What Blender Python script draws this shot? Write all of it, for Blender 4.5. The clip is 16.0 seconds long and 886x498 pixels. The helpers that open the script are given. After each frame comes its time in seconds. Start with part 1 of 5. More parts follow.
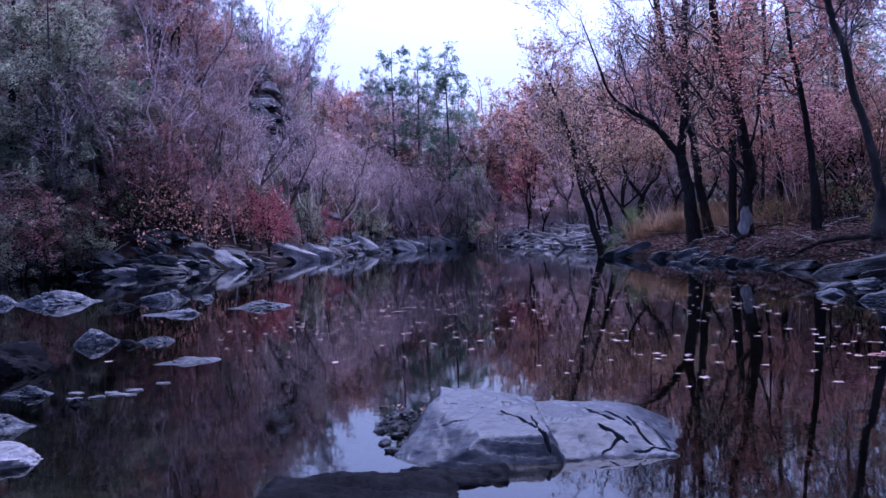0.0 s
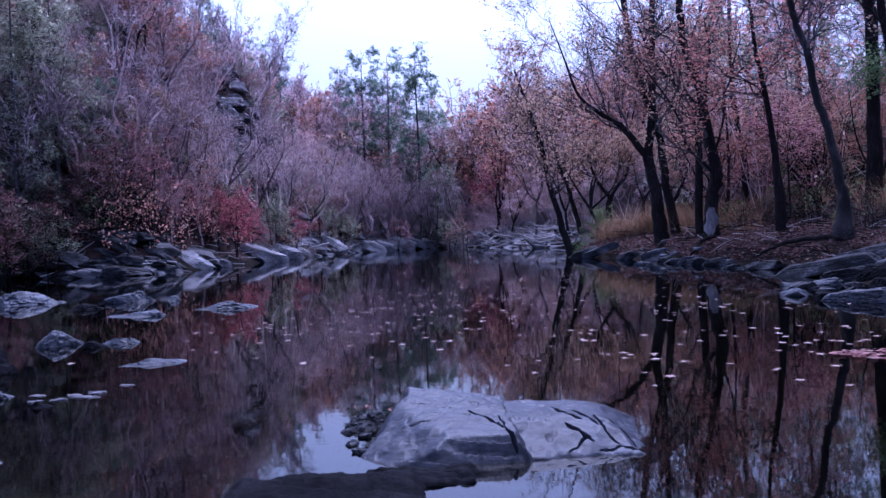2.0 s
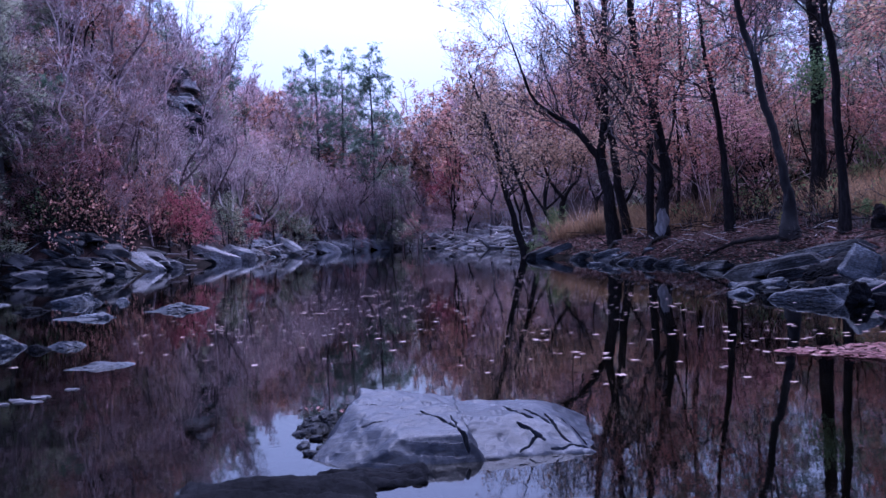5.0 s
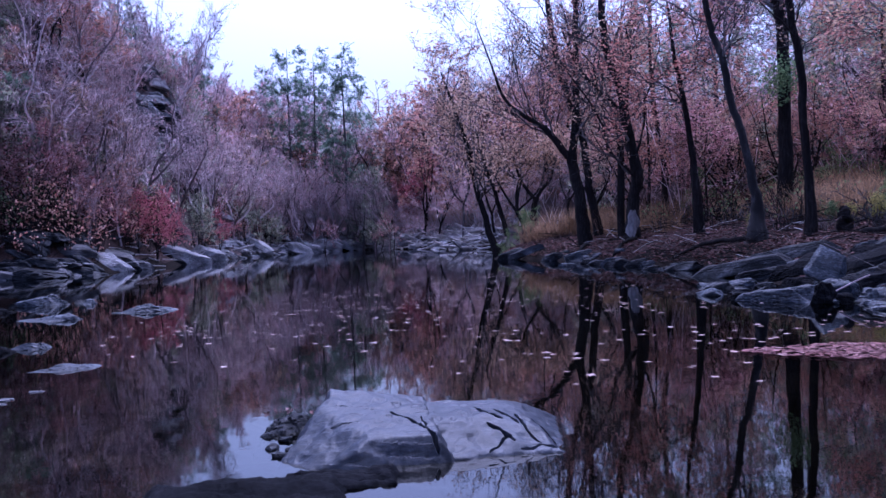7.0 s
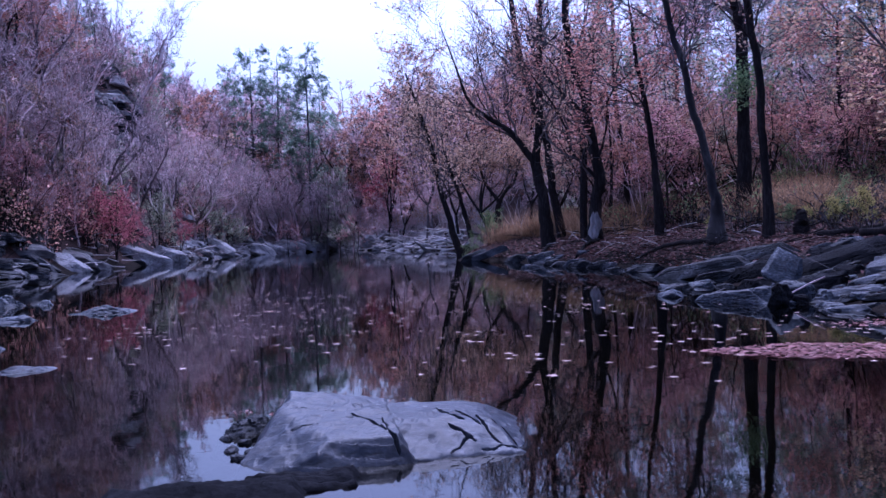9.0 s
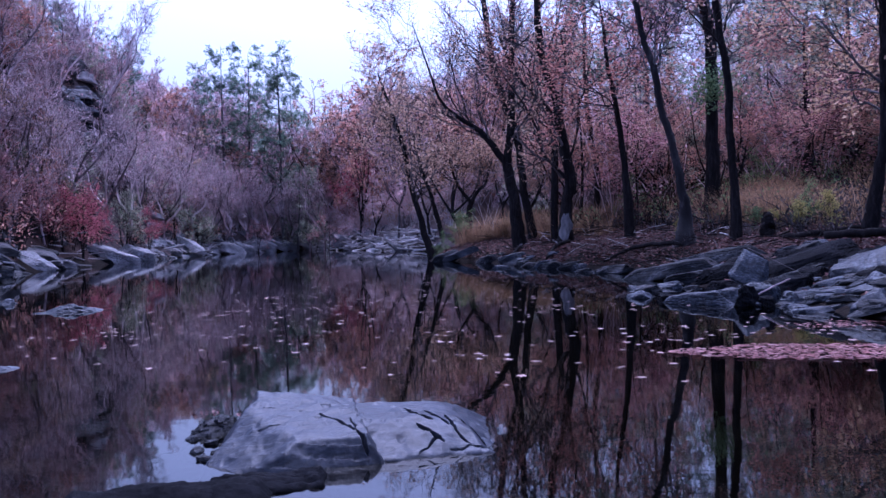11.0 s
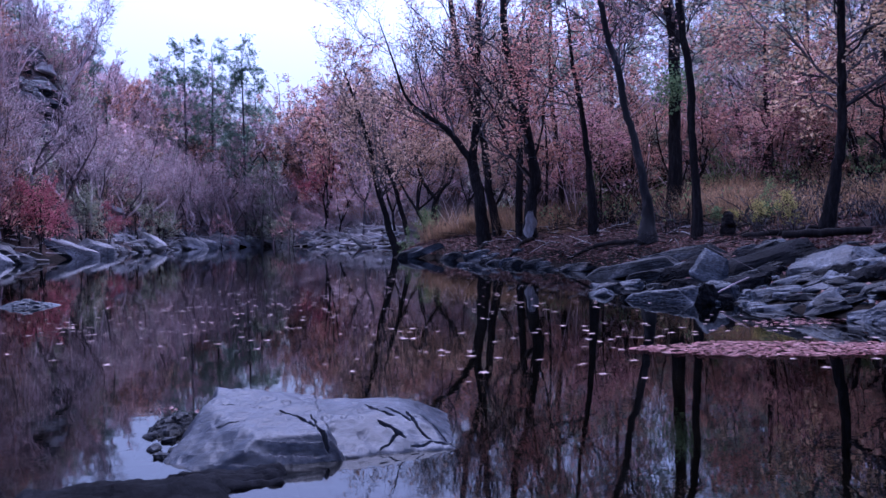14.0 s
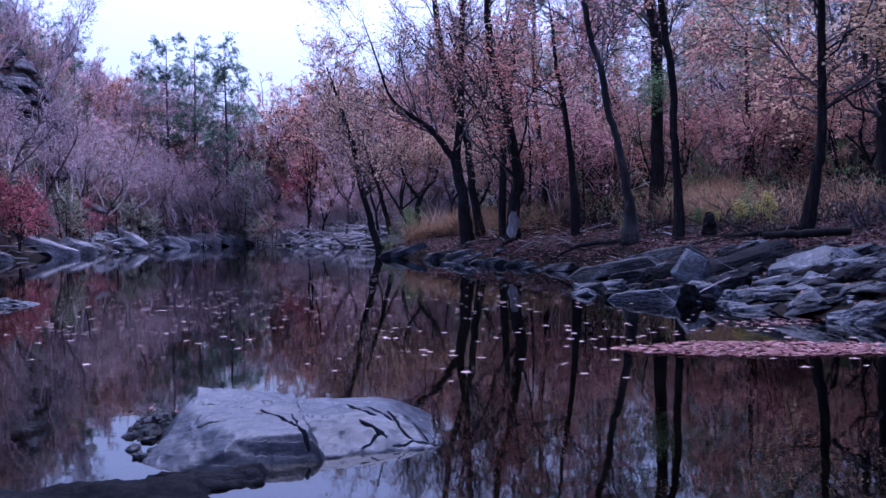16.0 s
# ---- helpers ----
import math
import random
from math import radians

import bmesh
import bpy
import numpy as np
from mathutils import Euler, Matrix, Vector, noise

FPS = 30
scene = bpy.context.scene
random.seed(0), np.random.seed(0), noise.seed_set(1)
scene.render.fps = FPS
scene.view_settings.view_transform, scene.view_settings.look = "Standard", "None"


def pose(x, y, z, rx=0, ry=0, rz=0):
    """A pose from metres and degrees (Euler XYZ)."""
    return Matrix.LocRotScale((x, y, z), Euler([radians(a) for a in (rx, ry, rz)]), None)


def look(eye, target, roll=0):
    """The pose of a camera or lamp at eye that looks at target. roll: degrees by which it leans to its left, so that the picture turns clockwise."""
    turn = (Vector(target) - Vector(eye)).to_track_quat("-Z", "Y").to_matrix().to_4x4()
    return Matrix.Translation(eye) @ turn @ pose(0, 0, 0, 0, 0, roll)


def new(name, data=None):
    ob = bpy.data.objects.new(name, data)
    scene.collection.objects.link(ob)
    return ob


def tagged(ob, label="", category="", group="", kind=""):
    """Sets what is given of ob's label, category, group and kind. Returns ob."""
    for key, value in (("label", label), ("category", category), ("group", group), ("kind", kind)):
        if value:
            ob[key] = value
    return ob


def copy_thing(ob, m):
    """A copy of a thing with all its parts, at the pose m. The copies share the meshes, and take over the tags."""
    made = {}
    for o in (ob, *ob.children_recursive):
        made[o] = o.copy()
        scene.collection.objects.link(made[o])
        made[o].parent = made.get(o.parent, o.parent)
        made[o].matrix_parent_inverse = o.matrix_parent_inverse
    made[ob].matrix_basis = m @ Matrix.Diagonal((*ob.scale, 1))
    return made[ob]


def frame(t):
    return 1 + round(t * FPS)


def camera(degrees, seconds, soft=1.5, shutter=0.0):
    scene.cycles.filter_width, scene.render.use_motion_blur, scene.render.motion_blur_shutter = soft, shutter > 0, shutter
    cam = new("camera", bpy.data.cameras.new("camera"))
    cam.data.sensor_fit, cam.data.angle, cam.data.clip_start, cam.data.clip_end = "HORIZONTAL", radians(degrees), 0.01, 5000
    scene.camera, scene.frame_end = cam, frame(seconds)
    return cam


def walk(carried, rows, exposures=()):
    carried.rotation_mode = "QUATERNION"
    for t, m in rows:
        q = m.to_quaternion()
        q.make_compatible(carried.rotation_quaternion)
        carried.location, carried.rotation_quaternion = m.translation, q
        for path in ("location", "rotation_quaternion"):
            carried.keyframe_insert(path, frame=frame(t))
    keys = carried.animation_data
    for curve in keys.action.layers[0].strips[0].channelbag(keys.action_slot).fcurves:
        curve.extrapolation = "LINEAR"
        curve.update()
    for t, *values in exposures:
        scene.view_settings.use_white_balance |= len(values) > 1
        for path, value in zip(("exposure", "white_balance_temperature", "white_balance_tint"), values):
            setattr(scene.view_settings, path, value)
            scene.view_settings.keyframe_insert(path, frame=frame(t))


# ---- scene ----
cam = camera(56.16, 16.0, soft=1.5)


def aim(x, y, z, heading, tilt, roll):
    """Camera pose from a place, the heading to the right of +y, the tilt above level and the roll, in degrees."""
    return pose(x, y, z, 90 + tilt, 0, -heading) @ pose(0, 0, 0, 0, 0, roll)


PATH = [
    (0.0, -0.048, -0.020, 1.115, 0.000, -0.742, -2.392), (0.5, -0.045, -0.018, 1.114, 0.524, -0.748, -2.400),
    (1.0, -0.042, -0.017, 1.113, 1.048, -0.760, -2.375), (1.5, -0.039, -0.016, 1.112, 1.578, -0.766, -2.385),
    (2.0, -0.036, -0.015, 1.111, 2.082, -0.785, -2.368), (2.5, -0.032, -0.013, 1.110, 2.692, -0.798, -2.368),
    (3.0, -0.029, -0.012, 1.109, 3.291, -0.803, -2.369), (3.5, -0.025, -0.010, 1.108, 3.881, -0.823, -2.389),
    (4.0, -0.022, -0.009, 1.107, 4.386, -0.834, -2.395), (6.5, -0.010, -0.004, 1.103, 6.471, -0.860, -2.353),
    (7.0, -0.006, -0.003, 1.102, 7.079, -0.859, -2.307), (7.5, -0.003, -0.001, 1.101, 7.670, -0.859, -2.247),
    (8.0, 0.001, 0.000, 1.100, 8.304, -0.864, -2.195), (8.5, 0.005, 0.002, 1.099, 8.909, -0.849, -2.168),
    (9.0, 0.008, 0.003, 1.098, 9.547, -0.857, -2.108), (11.5, 0.022, 0.009, 1.093, 11.941, -0.906, -1.659),
    (12.0, 0.025, 0.010, 1.092, 12.371, -0.933, -1.589), (12.5, 0.027, 0.011, 1.092, 12.769, -0.989, -1.462),
    (13.0, 0.030, 0.012, 1.091, 13.225, -1.050, -1.389), (13.5, 0.032, 0.013, 1.090, 13.589, -1.094, -1.332),
    (14.0, 0.034, 0.014, 1.090, 13.913, -1.164, -1.279), (14.5, 0.036, 0.014, 1.089, 14.160, -1.189, -1.225),
    (15.0, 0.037, 0.015, 1.089, 14.434, -1.196, -1.176), (15.5, 0.039, 0.016, 1.088, 14.719, -1.198, -1.097),
    (16.0, 0.041, 0.017, 1.088, 15.057, -1.205, -1.080)]
EXPOSURE, KELVIN, TINT = 1.40, 4430, 37
walk(cam, [(t, aim(*row)) for t, *row in PATH], [(0.0, EXPOSURE, KELVIN, TINT), (16.0, EXPOSURE, KELVIN, TINT)])

# ---- dusk light: a pale hazy sky, brightest high over the far end of the creek ----
SUN_UP, SUN_TURN = radians(67), radians(12)
world = bpy.data.worlds.new("dusk")
scene.world = world
world.use_nodes = True
wn = world.node_tree
sky = wn.nodes.new("ShaderNodeTexSky")
sky.sky_type, sky.sun_disc, sky.sun_elevation, sky.sun_rotation = "NISHITA", False, SUN_UP, SUN_TURN
sky.air_density, sky.dust_density, sky.ozone_density = 1.0, 10.0, 1.5
wn.links.new(sky.outputs["Color"], wn.nodes["Background"].inputs["Color"])
wn.nodes["Background"].inputs["Strength"].default_value = 0.12
sun = new("sun", bpy.data.lights.new("sun", "SUN"))
sun.data.energy, sun.data.angle, sun.data.color = 0.8, radians(60), (1.0, 0.97, 0.95)
sun.matrix_world = look((math.sin(SUN_TURN) * 50, math.cos(SUN_TURN) * 50, 50 * math.tan(SUN_UP)), (0, 0, 0))


# ---- materials ----
def material(name):
    m = bpy.data.materials.new(name)
    m.use_nodes = True
    m.node_tree.nodes.clear()
    return m, m.node_tree.nodes, m.node_tree.links


def node(nodes, kind, **values):
    n = nodes.new(kind)
    for key, value in values.items():
        n.inputs[key.replace("_", " ")].default_value = value
    return n


def ramp(nodes, stops):
    n = nodes.new("ShaderNodeValToRGB")
    while len(n.color_ramp.elements) < len(stops):
        n.color_ramp.elements.new(0.5)
    for e, (at, c) in zip(n.color_ramp.elements, stops):
        e.position, e.color = at, (*c, 1)
    return n


def surface(name, stops, scale, fine, rough=0.8, relief=0.02, stretch=(1, 1, 1), blotch=0.3, coat=0.0, shine=0.25, apart=0.0):
    """A mottled solid: broad blotches and fine grain in colour, both raised as relief; apart lets each separate piece take a shade of its own."""
    m, n, l = material(name)
    out, b = n.new("ShaderNodeOutputMaterial"), node(n, "ShaderNodeBsdfPrincipled", Roughness=rough)
    b.inputs["Coat Weight"].default_value = coat
    b.inputs["Specular IOR Level"].default_value = shine
    b.inputs["Coat Roughness"].default_value = 0.25
    co, mp = n.new("ShaderNodeTexCoord"), n.new("ShaderNodeMapping")
    mp.inputs["Scale"].default_value = stretch
    l.new(co.outputs["Object"], mp.inputs["Vector"])
    info = n.new("ShaderNodeObjectInfo")
    add = n.new("ShaderNodeVectorMath")
    l.new(mp.outputs["Vector"], add.inputs[0])
    sc = n.new("ShaderNodeVectorMath")
    sc.operation = "SCALE"
    sc.inputs[0].default_value = (37, 17, 29)
    l.new(info.outputs["Random"], sc.inputs["Scale"])
    l.new(sc.outputs["Vector"], add.inputs[1])
    big = node(n, "ShaderNodeTexNoise", Scale=scale, Detail=5.0, Roughness=0.6, Distortion=0.4)
    small = node(n, "ShaderNodeTexNoise", Scale=fine, Detail=6.0, Roughness=0.7)
    for t in (big, small):
        l.new(add.outputs["Vector"], t.inputs["Vector"])
    mix = n.new("ShaderNodeMix")
    mix.inputs["Factor"].default_value = 1 - blotch
    l.new(big.outputs["Fac"], mix.inputs["A"])
    l.new(small.outputs["Fac"], mix.inputs["B"])
    r = ramp(n, stops)
    shade = mix
    if apart:
        shade = n.new("ShaderNodeMix")
        shade.inputs["Factor"].default_value = apart
        l.new(mix.outputs["Result"], shade.inputs["A"])
        l.new(n.new("ShaderNodeNewGeometry").outputs["Random Per Island"], shade.inputs["B"])
    l.new(shade.outputs["Result"], r.inputs["Fac"])
    l.new(r.outputs["Color"], b.inputs["Base Color"])
    bump = node(n, "ShaderNodeBump", Strength=0.9, Distance=relief)
    l.new(mix.outputs["Result"], bump.inputs["Height"])
    l.new(bump.outputs["Normal"], b.inputs["Normal"])
    l.new(b.outputs["BSDF"], out.inputs["Surface"])
    return m


def foliage(name, stops, clear=0.5, gloss=0.6):
    """Leaves or needles: each one takes a shade of its own and lets some light through."""
    m, n, l = material(name)
    out = n.new("ShaderNodeOutputMaterial")
    geo, info = n.new("ShaderNodeNewGeometry"), n.new("ShaderNodeObjectInfo")
    mix = n.new("ShaderNodeMix")
    mix.inputs["Factor"].default_value = 0.3
    l.new(geo.outputs["Random Per Island"], mix.inputs["A"])
    l.new(info.outputs["Random"], mix.inputs["B"])
    r = ramp(n, stops)
    l.new(mix.outputs["Result"], r.inputs["Fac"])
    b, tr = node(n, "ShaderNodeBsdfPrincipled", Roughness=gloss), n.new("ShaderNodeBsdfTranslucent")
    b.inputs["Specular IOR Level"].default_value = 0.12
    sh = n.new("ShaderNodeMixShader")
    sh.inputs[0].default_value = clear
    l.new(r.outputs["Color"], b.inputs["Base Color"])
    l.new(r.outputs["Color"], tr.inputs["Color"])
    l.new(b.outputs["BSDF"], sh.inputs[1])
    l.new(tr.outputs["BSDF"], sh.inputs[2])
    l.new(sh.outputs["Shader"], out.inputs["Surface"])
    return m


def water_material():
    m, n, l = material("creek_water")
    out = n.new("ShaderNodeOutputMaterial")
    co, mp = n.new("ShaderNodeTexCoord"), n.new("ShaderNodeMapping")
    l.new(co.outputs["Object"], mp.inputs["Vector"])
    mp.inputs["Scale"].default_value = (1.0, 1.6, 1.0)
    a = node(n, "ShaderNodeTexNoise", Scale=1.3, Detail=2.0, Roughness=0.5)
    c = node(n, "ShaderNodeTexNoise", Scale=9.0, Detail=2.0, Roughness=0.5)
    l.new(mp.outputs["Vector"], a.inputs["Vector"])
    l.new(mp.outputs["Vector"], c.inputs["Vector"])
    b1 = node(n, "ShaderNodeBump", Strength=1.0, Distance=0.0008)
    b2 = node(n, "ShaderNodeBump", Strength=1.0, Distance=0.0002)
    l.new(a.outputs["Fac"], b1.inputs["Height"])
    l.new(c.outputs["Fac"], b2.inputs["Height"])
    l.new(b1.outputs["Normal"], b2.inputs["Normal"])
    fr = node(n, "ShaderNodeFresnel", IOR=1.33)
    gl = node(n, "ShaderNodeBsdfGlossy", Roughness=0.004)
    gl.inputs["Color"].default_value = (0.95, 0.95, 0.95, 1)
    tp = n.new("ShaderNodeBsdfTransparent")
    tp.inputs["Color"].default_value = (0.13, 0.125, 0.105, 1)
    sh = n.new("ShaderNodeMixShader")
    l.new(b2.outputs["Normal"], fr.inputs["Normal"])
    l.new(b2.outputs["Normal"], gl.inputs["Normal"])
    l.new(fr.outputs["Fac"], sh.inputs[0])
    l.new(tp.outputs["BSDF"], sh.inputs[1])
    l.new(gl.outputs["BSDF"], sh.inputs[2])
    l.new(sh.outputs["Shader"], out.inputs["Surface"])
    return m


WATER = water_material()
EARTH = surface("leaf_litter", [(0.3, (0.007, 0.0045, 0.004)), (0.46, (0.021, 0.012, 0.010)), (0.58, (0.042, 0.025, 0.021)), (0.75, (0.11, 0.07, 0.056))],
                0.35, 9.0, 0.95, 0.06, shine=0.08)
HILLEARTH = surface("grey_brown_hill_litter", [(0.3, (0.03, 0.022, 0.021)), (0.46, (0.068, 0.05, 0.047)), (0.58, (0.12, 0.092, 0.085)), (0.75, (0.24, 0.19, 0.17))],
                    0.5, 5.0, 0.95, 0.1, shine=0.08)
# wet mud, coloured near black to carry the shade of gaps between rocks
MUD_AND_SHADE = surface("wet_mud_and_gap_shade", [(0.3, (0.003, 0.0025, 0.002)), (0.46, (0.007, 0.0055, 0.0045)), (0.58, (0.013, 0.010, 0.008)), (0.75, (0.05, 0.036, 0.03))], 1.0, 12.0, 0.9, 0.04, shine=0.02)
BED = surface("olive_stream_bed", [(0.3, (0.006, 0.005, 0.003)), (0.46, (0.02, 0.017, 0.010)), (0.6, (0.045, 0.038, 0.024)), (0.76, (0.10, 0.088, 0.06))], 1.1, 6.0, 0.9, 0.05, (1, 2, 1), 0.6)
SHOAL = surface("silty_olive_shoal", [(0.38, (0.012, 0.011, 0.007)), (0.46, (0.05, 0.046, 0.03)), (0.54, (0.13, 0.118, 0.08)), (0.64, (0.28, 0.255, 0.19))], 0.9, 5.0, 0.9, 0.05, (1, 2.2, 1), 0.7)
STONE = surface("grey_slate", [(0.37, (0.003, 0.0034, 0.0045)), (0.45, (0.013, 0.0147, 0.0185)), (0.54, (0.036, 0.040, 0.048)), (0.66, (0.125, 0.131, 0.146))],
                1.6, 19.0, 0.5, 0.012, (1, 1.3, 1.9), 0.5, shine=0.10)
BOULDER = surface("smooth_blue_slate", [(0.36, (0.003, 0.0037, 0.0055)), (0.45, (0.0095, 0.0114, 0.0163)), (0.55, (0.0195, 0.0228, 0.031)), (0.68, (0.058, 0.0625, 0.074))],
                  2.0, 26.0, 0.40, 0.009, (1.0, 1.3, 2.0), 0.5, shine=0.15)
PALESTONE = surface("pale_weathered_slab", [(0.3, (0.028, 0.027, 0.028)), (0.45, (0.095, 0.091, 0.094)), (0.57, (0.19, 0.183, 0.186)), (0.72, (0.36, 0.345, 0.345))],
                    0.9, 8.0, 0.7, 0.03, (1, 1, 2.6), 0.5)
WETSTONE = surface("wet_dark_slate", [(0.38, (0.003, 0.0031, 0.0035)), (0.46, (0.008, 0.0083, 0.0093)), (0.54, (0.018, 0.0187, 0.021)), (0.64, (0.065, 0.067, 0.073))],
                   2.0, 16.0, 0.5, 0.018, (1, 1, 2.5), 0.5, shine=0.05)
# soaked slate; on the shore ledges its black also paints the shaded hollows
SOAKED_AND_SHADED = surface("soaked_and_shaded_slate", [(0.3, (0.0022, 0.0022, 0.0025)), (0.45, (0.005, 0.005, 0.0056)), (0.6, (0.010, 0.010, 0.0115)), (0.76, (0.04, 0.04, 0.044))],
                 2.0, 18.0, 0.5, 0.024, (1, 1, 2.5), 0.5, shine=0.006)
BANKSTONE = surface("weathered_bank_stone", [(0.3, (0.010, 0.0095, 0.010)), (0.44, (0.034, 0.032, 0.034)), (0.57, (0.08, 0.075, 0.077)), (0.72, (0.2, 0.19, 0.19))],
                    0.8, 7.0, 0.7, 0.05, (1, 1, 2.6), 0.5)
BARK = surface("dark_bark", [(0.3, (0.005, 0.0045, 0.0045)), (0.5, (0.014, 0.012, 0.0115)), (0.72, (0.045, 0.038, 0.036))], 2.0, 16.0, 0.95, 0.02, (1, 1, 0.25), shine=0.05)
PALEBARK = surface("pale_mottled_bark", [(0.3, (0.03, 0.026, 0.025)), (0.45, (0.11, 0.098, 0.093)), (0.58, (0.23, 0.21, 0.2)), (0.76, (0.36, 0.34, 0.32))],
                   1.5, 9.0, 0.85, 0.012, (1, 1, 0.4), 0.6)
GREYBARK = surface("grey_bark", [(0.2, (0.055, 0.042, 0.043)), (0.5, (0.28, 0.205, 0.21)), (0.8, (0.68, 0.56, 0.56))], 1.5, 10.0, 0.9, 0.01, (1, 1, 0.3), apart=0.6)
MOTTLED = surface("mottled_bark", [(0.3, (0.006, 0.005, 0.005)), (0.52, (0.016, 0.014, 0.014)), (0.62, (0.05, 0.045, 0.043)), (0.74, (0.22, 0.2, 0.19))], 2.5, 12.0, 0.9, 0.012, (1, 1, 0.35), 0.6)
TWIGBARK = surface("grey_twig_bark", [(0.3, (0.022, 0.019, 0.019)), (0.5, (0.06, 0.053, 0.053)), (0.75, (0.13, 0.12, 0.12))], 2.0, 14.0, 0.95, 0.01, shine=0.05, apart=0.5)
PALETWIG = surface("pale_twig_bark", [(0.3, (0.30, 0.25, 0.245)), (0.5, (0.50, 0.43, 0.42)), (0.75, (0.66, 0.62, 0.62))], 1.5, 10.0, 0.9, 0.01, apart=0.5)
DRIFT = surface("bleached_wood", [(0.3, (0.14, 0.125, 0.12)), (0.5, (0.3, 0.275, 0.265)), (0.75, (0.5, 0.47, 0.45))], 1.5, 18.0, 0.85, 0.008, (1, 1, 0.3))
LEAVES = {
    "rust": foliage("rust_leaves", [(0.0, (0.22, 0.08, 0.055)), (0.5, (0.44, 0.23, 0.165)), (1.0, (0.66, 0.45, 0.33))]),
    "pink": foliage("dull_red_leaves", [(0.0, (0.20, 0.062, 0.05)), (0.5, (0.42, 0.20, 0.152)), (1.0, (0.63, 0.42, 0.31))]),
    "crimson": foliage("crimson_leaves", [(0.0, (0.22, 0.045, 0.065)), (0.5, (0.42, 0.115, 0.14)), (1.0, (0.58, 0.28, 0.28))]),
    "tan": foliage("tan_leaves", [(0.0, (0.18, 0.095, 0.06)), (0.5, (0.41, 0.265, 0.175)), (1.0, (0.65, 0.50, 0.37))]),
    "gold": foliage("golden_tan_leaves", [(0.0, (0.19, 0.10, 0.05)), (0.5, (0.42, 0.28, 0.16)), (1.0, (0.70, 0.55, 0.36))]),
    "grey": foliage("withered_leaves", [(0.0, (0.26, 0.115, 0.135)), (0.5, (0.52, 0.31, 0.33)), (1.0, (0.74, 0.56, 0.55))]),
    "russet": foliage("russet_leaves", [(0.0, (0.17, 0.06, 0.068)), (0.5, (0.36, 0.175, 0.175)), (1.0, (0.6, 0.41, 0.39))]),
    "ash": foliage("bleached_pinkish_leaves", [(0.0, (0.34, 0.20, 0.215)), (0.5, (0.62, 0.43, 0.44)), (1.0, (0.84, 0.68, 0.67))]),
    "sage": foliage("faded_green_leaves", [(0.0, (0.13, 0.14, 0.10)), (0.5, (0.28, 0.29, 0.205)), (1.0, (0.48, 0.48, 0.36))]),
    "green": foliage("green_leaves", [(0.0, (0.06, 0.10, 0.045)), (0.5, (0.14, 0.2, 0.085)), (1.0, (0.3, 0.34, 0.16))]),
    "pine": foliage("pine_needles", [(0.0, (0.07, 0.12, 0.08)), (0.5, (0.16, 0.235, 0.16)), (1.0, (0.32, 0.38, 0.27))], 0.4),
    "yellow": foliage("yellow_green_leaves", [(0.0, (0.12, 0.13, 0.035)), (0.5, (0.27, 0.25, 0.07)), (1.0, (0.42, 0.36, 0.12))]),
    "grass": foliage("dry_grass", [(0.0, (0.085, 0.05, 0.028)), (0.5, (0.20, 0.125, 0.07)), (1.0, (0.36, 0.24, 0.14))]),
    "float": foliage("pale_drowned_leaves", [(0.0, (0.06, 0.028, 0.023)), (0.5, (0.16, 0.098, 0.082)), (1.0, (0.36, 0.265, 0.23))], 0.15, 0.5),
    "mat": foliage("pink_drowned_leaves", [(0.0, (0.05, 0.012, 0.012)), (0.4, (0.085, 0.024, 0.022)), (0.75, (0.20, 0.085, 0.078)), (1.0, (0.40, 0.26, 0.24))], 0.15, 0.4),
    "litter": foliage("fallen_brown_leaves", [(0.0, (0.035, 0.012, 0.011)), (0.6, (0.095, 0.04, 0.035)), (1.0, (0.23, 0.14, 0.115))], 0.1),
}


# ---- mesh helpers ----
def mesh(name, verts, quads, mat, smooth=True):
    me = bpy.data.meshes.new(name)
    verts, quads = np.asarray(verts, np.float32), np.asarray(quads, np.int32)
    me.vertices.add(len(verts))
    me.vertices.foreach_set("co", verts.ravel())
    me.loops.add(quads.size)
    me.loops.foreach_set("vertex_index", quads.ravel())
    me.polygons.add(len(quads))
    me.polygons.foreach_set("loop_start", np.arange(0, quads.size, quads.shape[1], dtype=np.int32))
    me.polygons.foreach_set("use_smooth", np.full(len(quads), smooth))
    me.update(calc_edges=True)
    me.materials.append(mat)
    return me


def part(name, me, parent=None, label=""):
    ob = new(name, me)
    ob.parent = parent
    return tagged(ob, label)


def unit(v):
    return v / np.maximum(np.linalg.norm(v, axis=-1, keepdims=True), 1e-9)


def tubes(groups, sides):
    """Tapering tubes round polylines: groups of (points m x n x 3, radii m x n) to vertices and quads."""
    verts, quads, start = [], [], 0
    for P, R in groups:
        m, n = R.shape
        t = unit(np.gradient(P, axis=1))
        ref = np.where(np.abs(t[..., 2:3]) > 0.9, np.array([1.0, 0, 0]), np.array([0, 0, 1.0]))
        u = unit(np.cross(t, ref))
        v = np.cross(t, u)
        a = np.arange(sides) * 2 * math.pi / sides
        ring = P[:, :, None] + R[:, :, None, None] * (u[:, :, None] * np.cos(a)[:, None] + v[:, :, None] * np.sin(a)[:, None])
        verts.append(ring.reshape(-1, 3))
        i = start + np.arange(m * n * sides).reshape(m, n, sides)
        j = np.roll(i, -1, 2)
        quads.append(np.stack([i[:, :-1], j[:, :-1], j[:, 1:], i[:, 1:]], -1).reshape(-1, 4))
        start += m * n * sides
    return np.concatenate(verts), np.concatenate(quads)


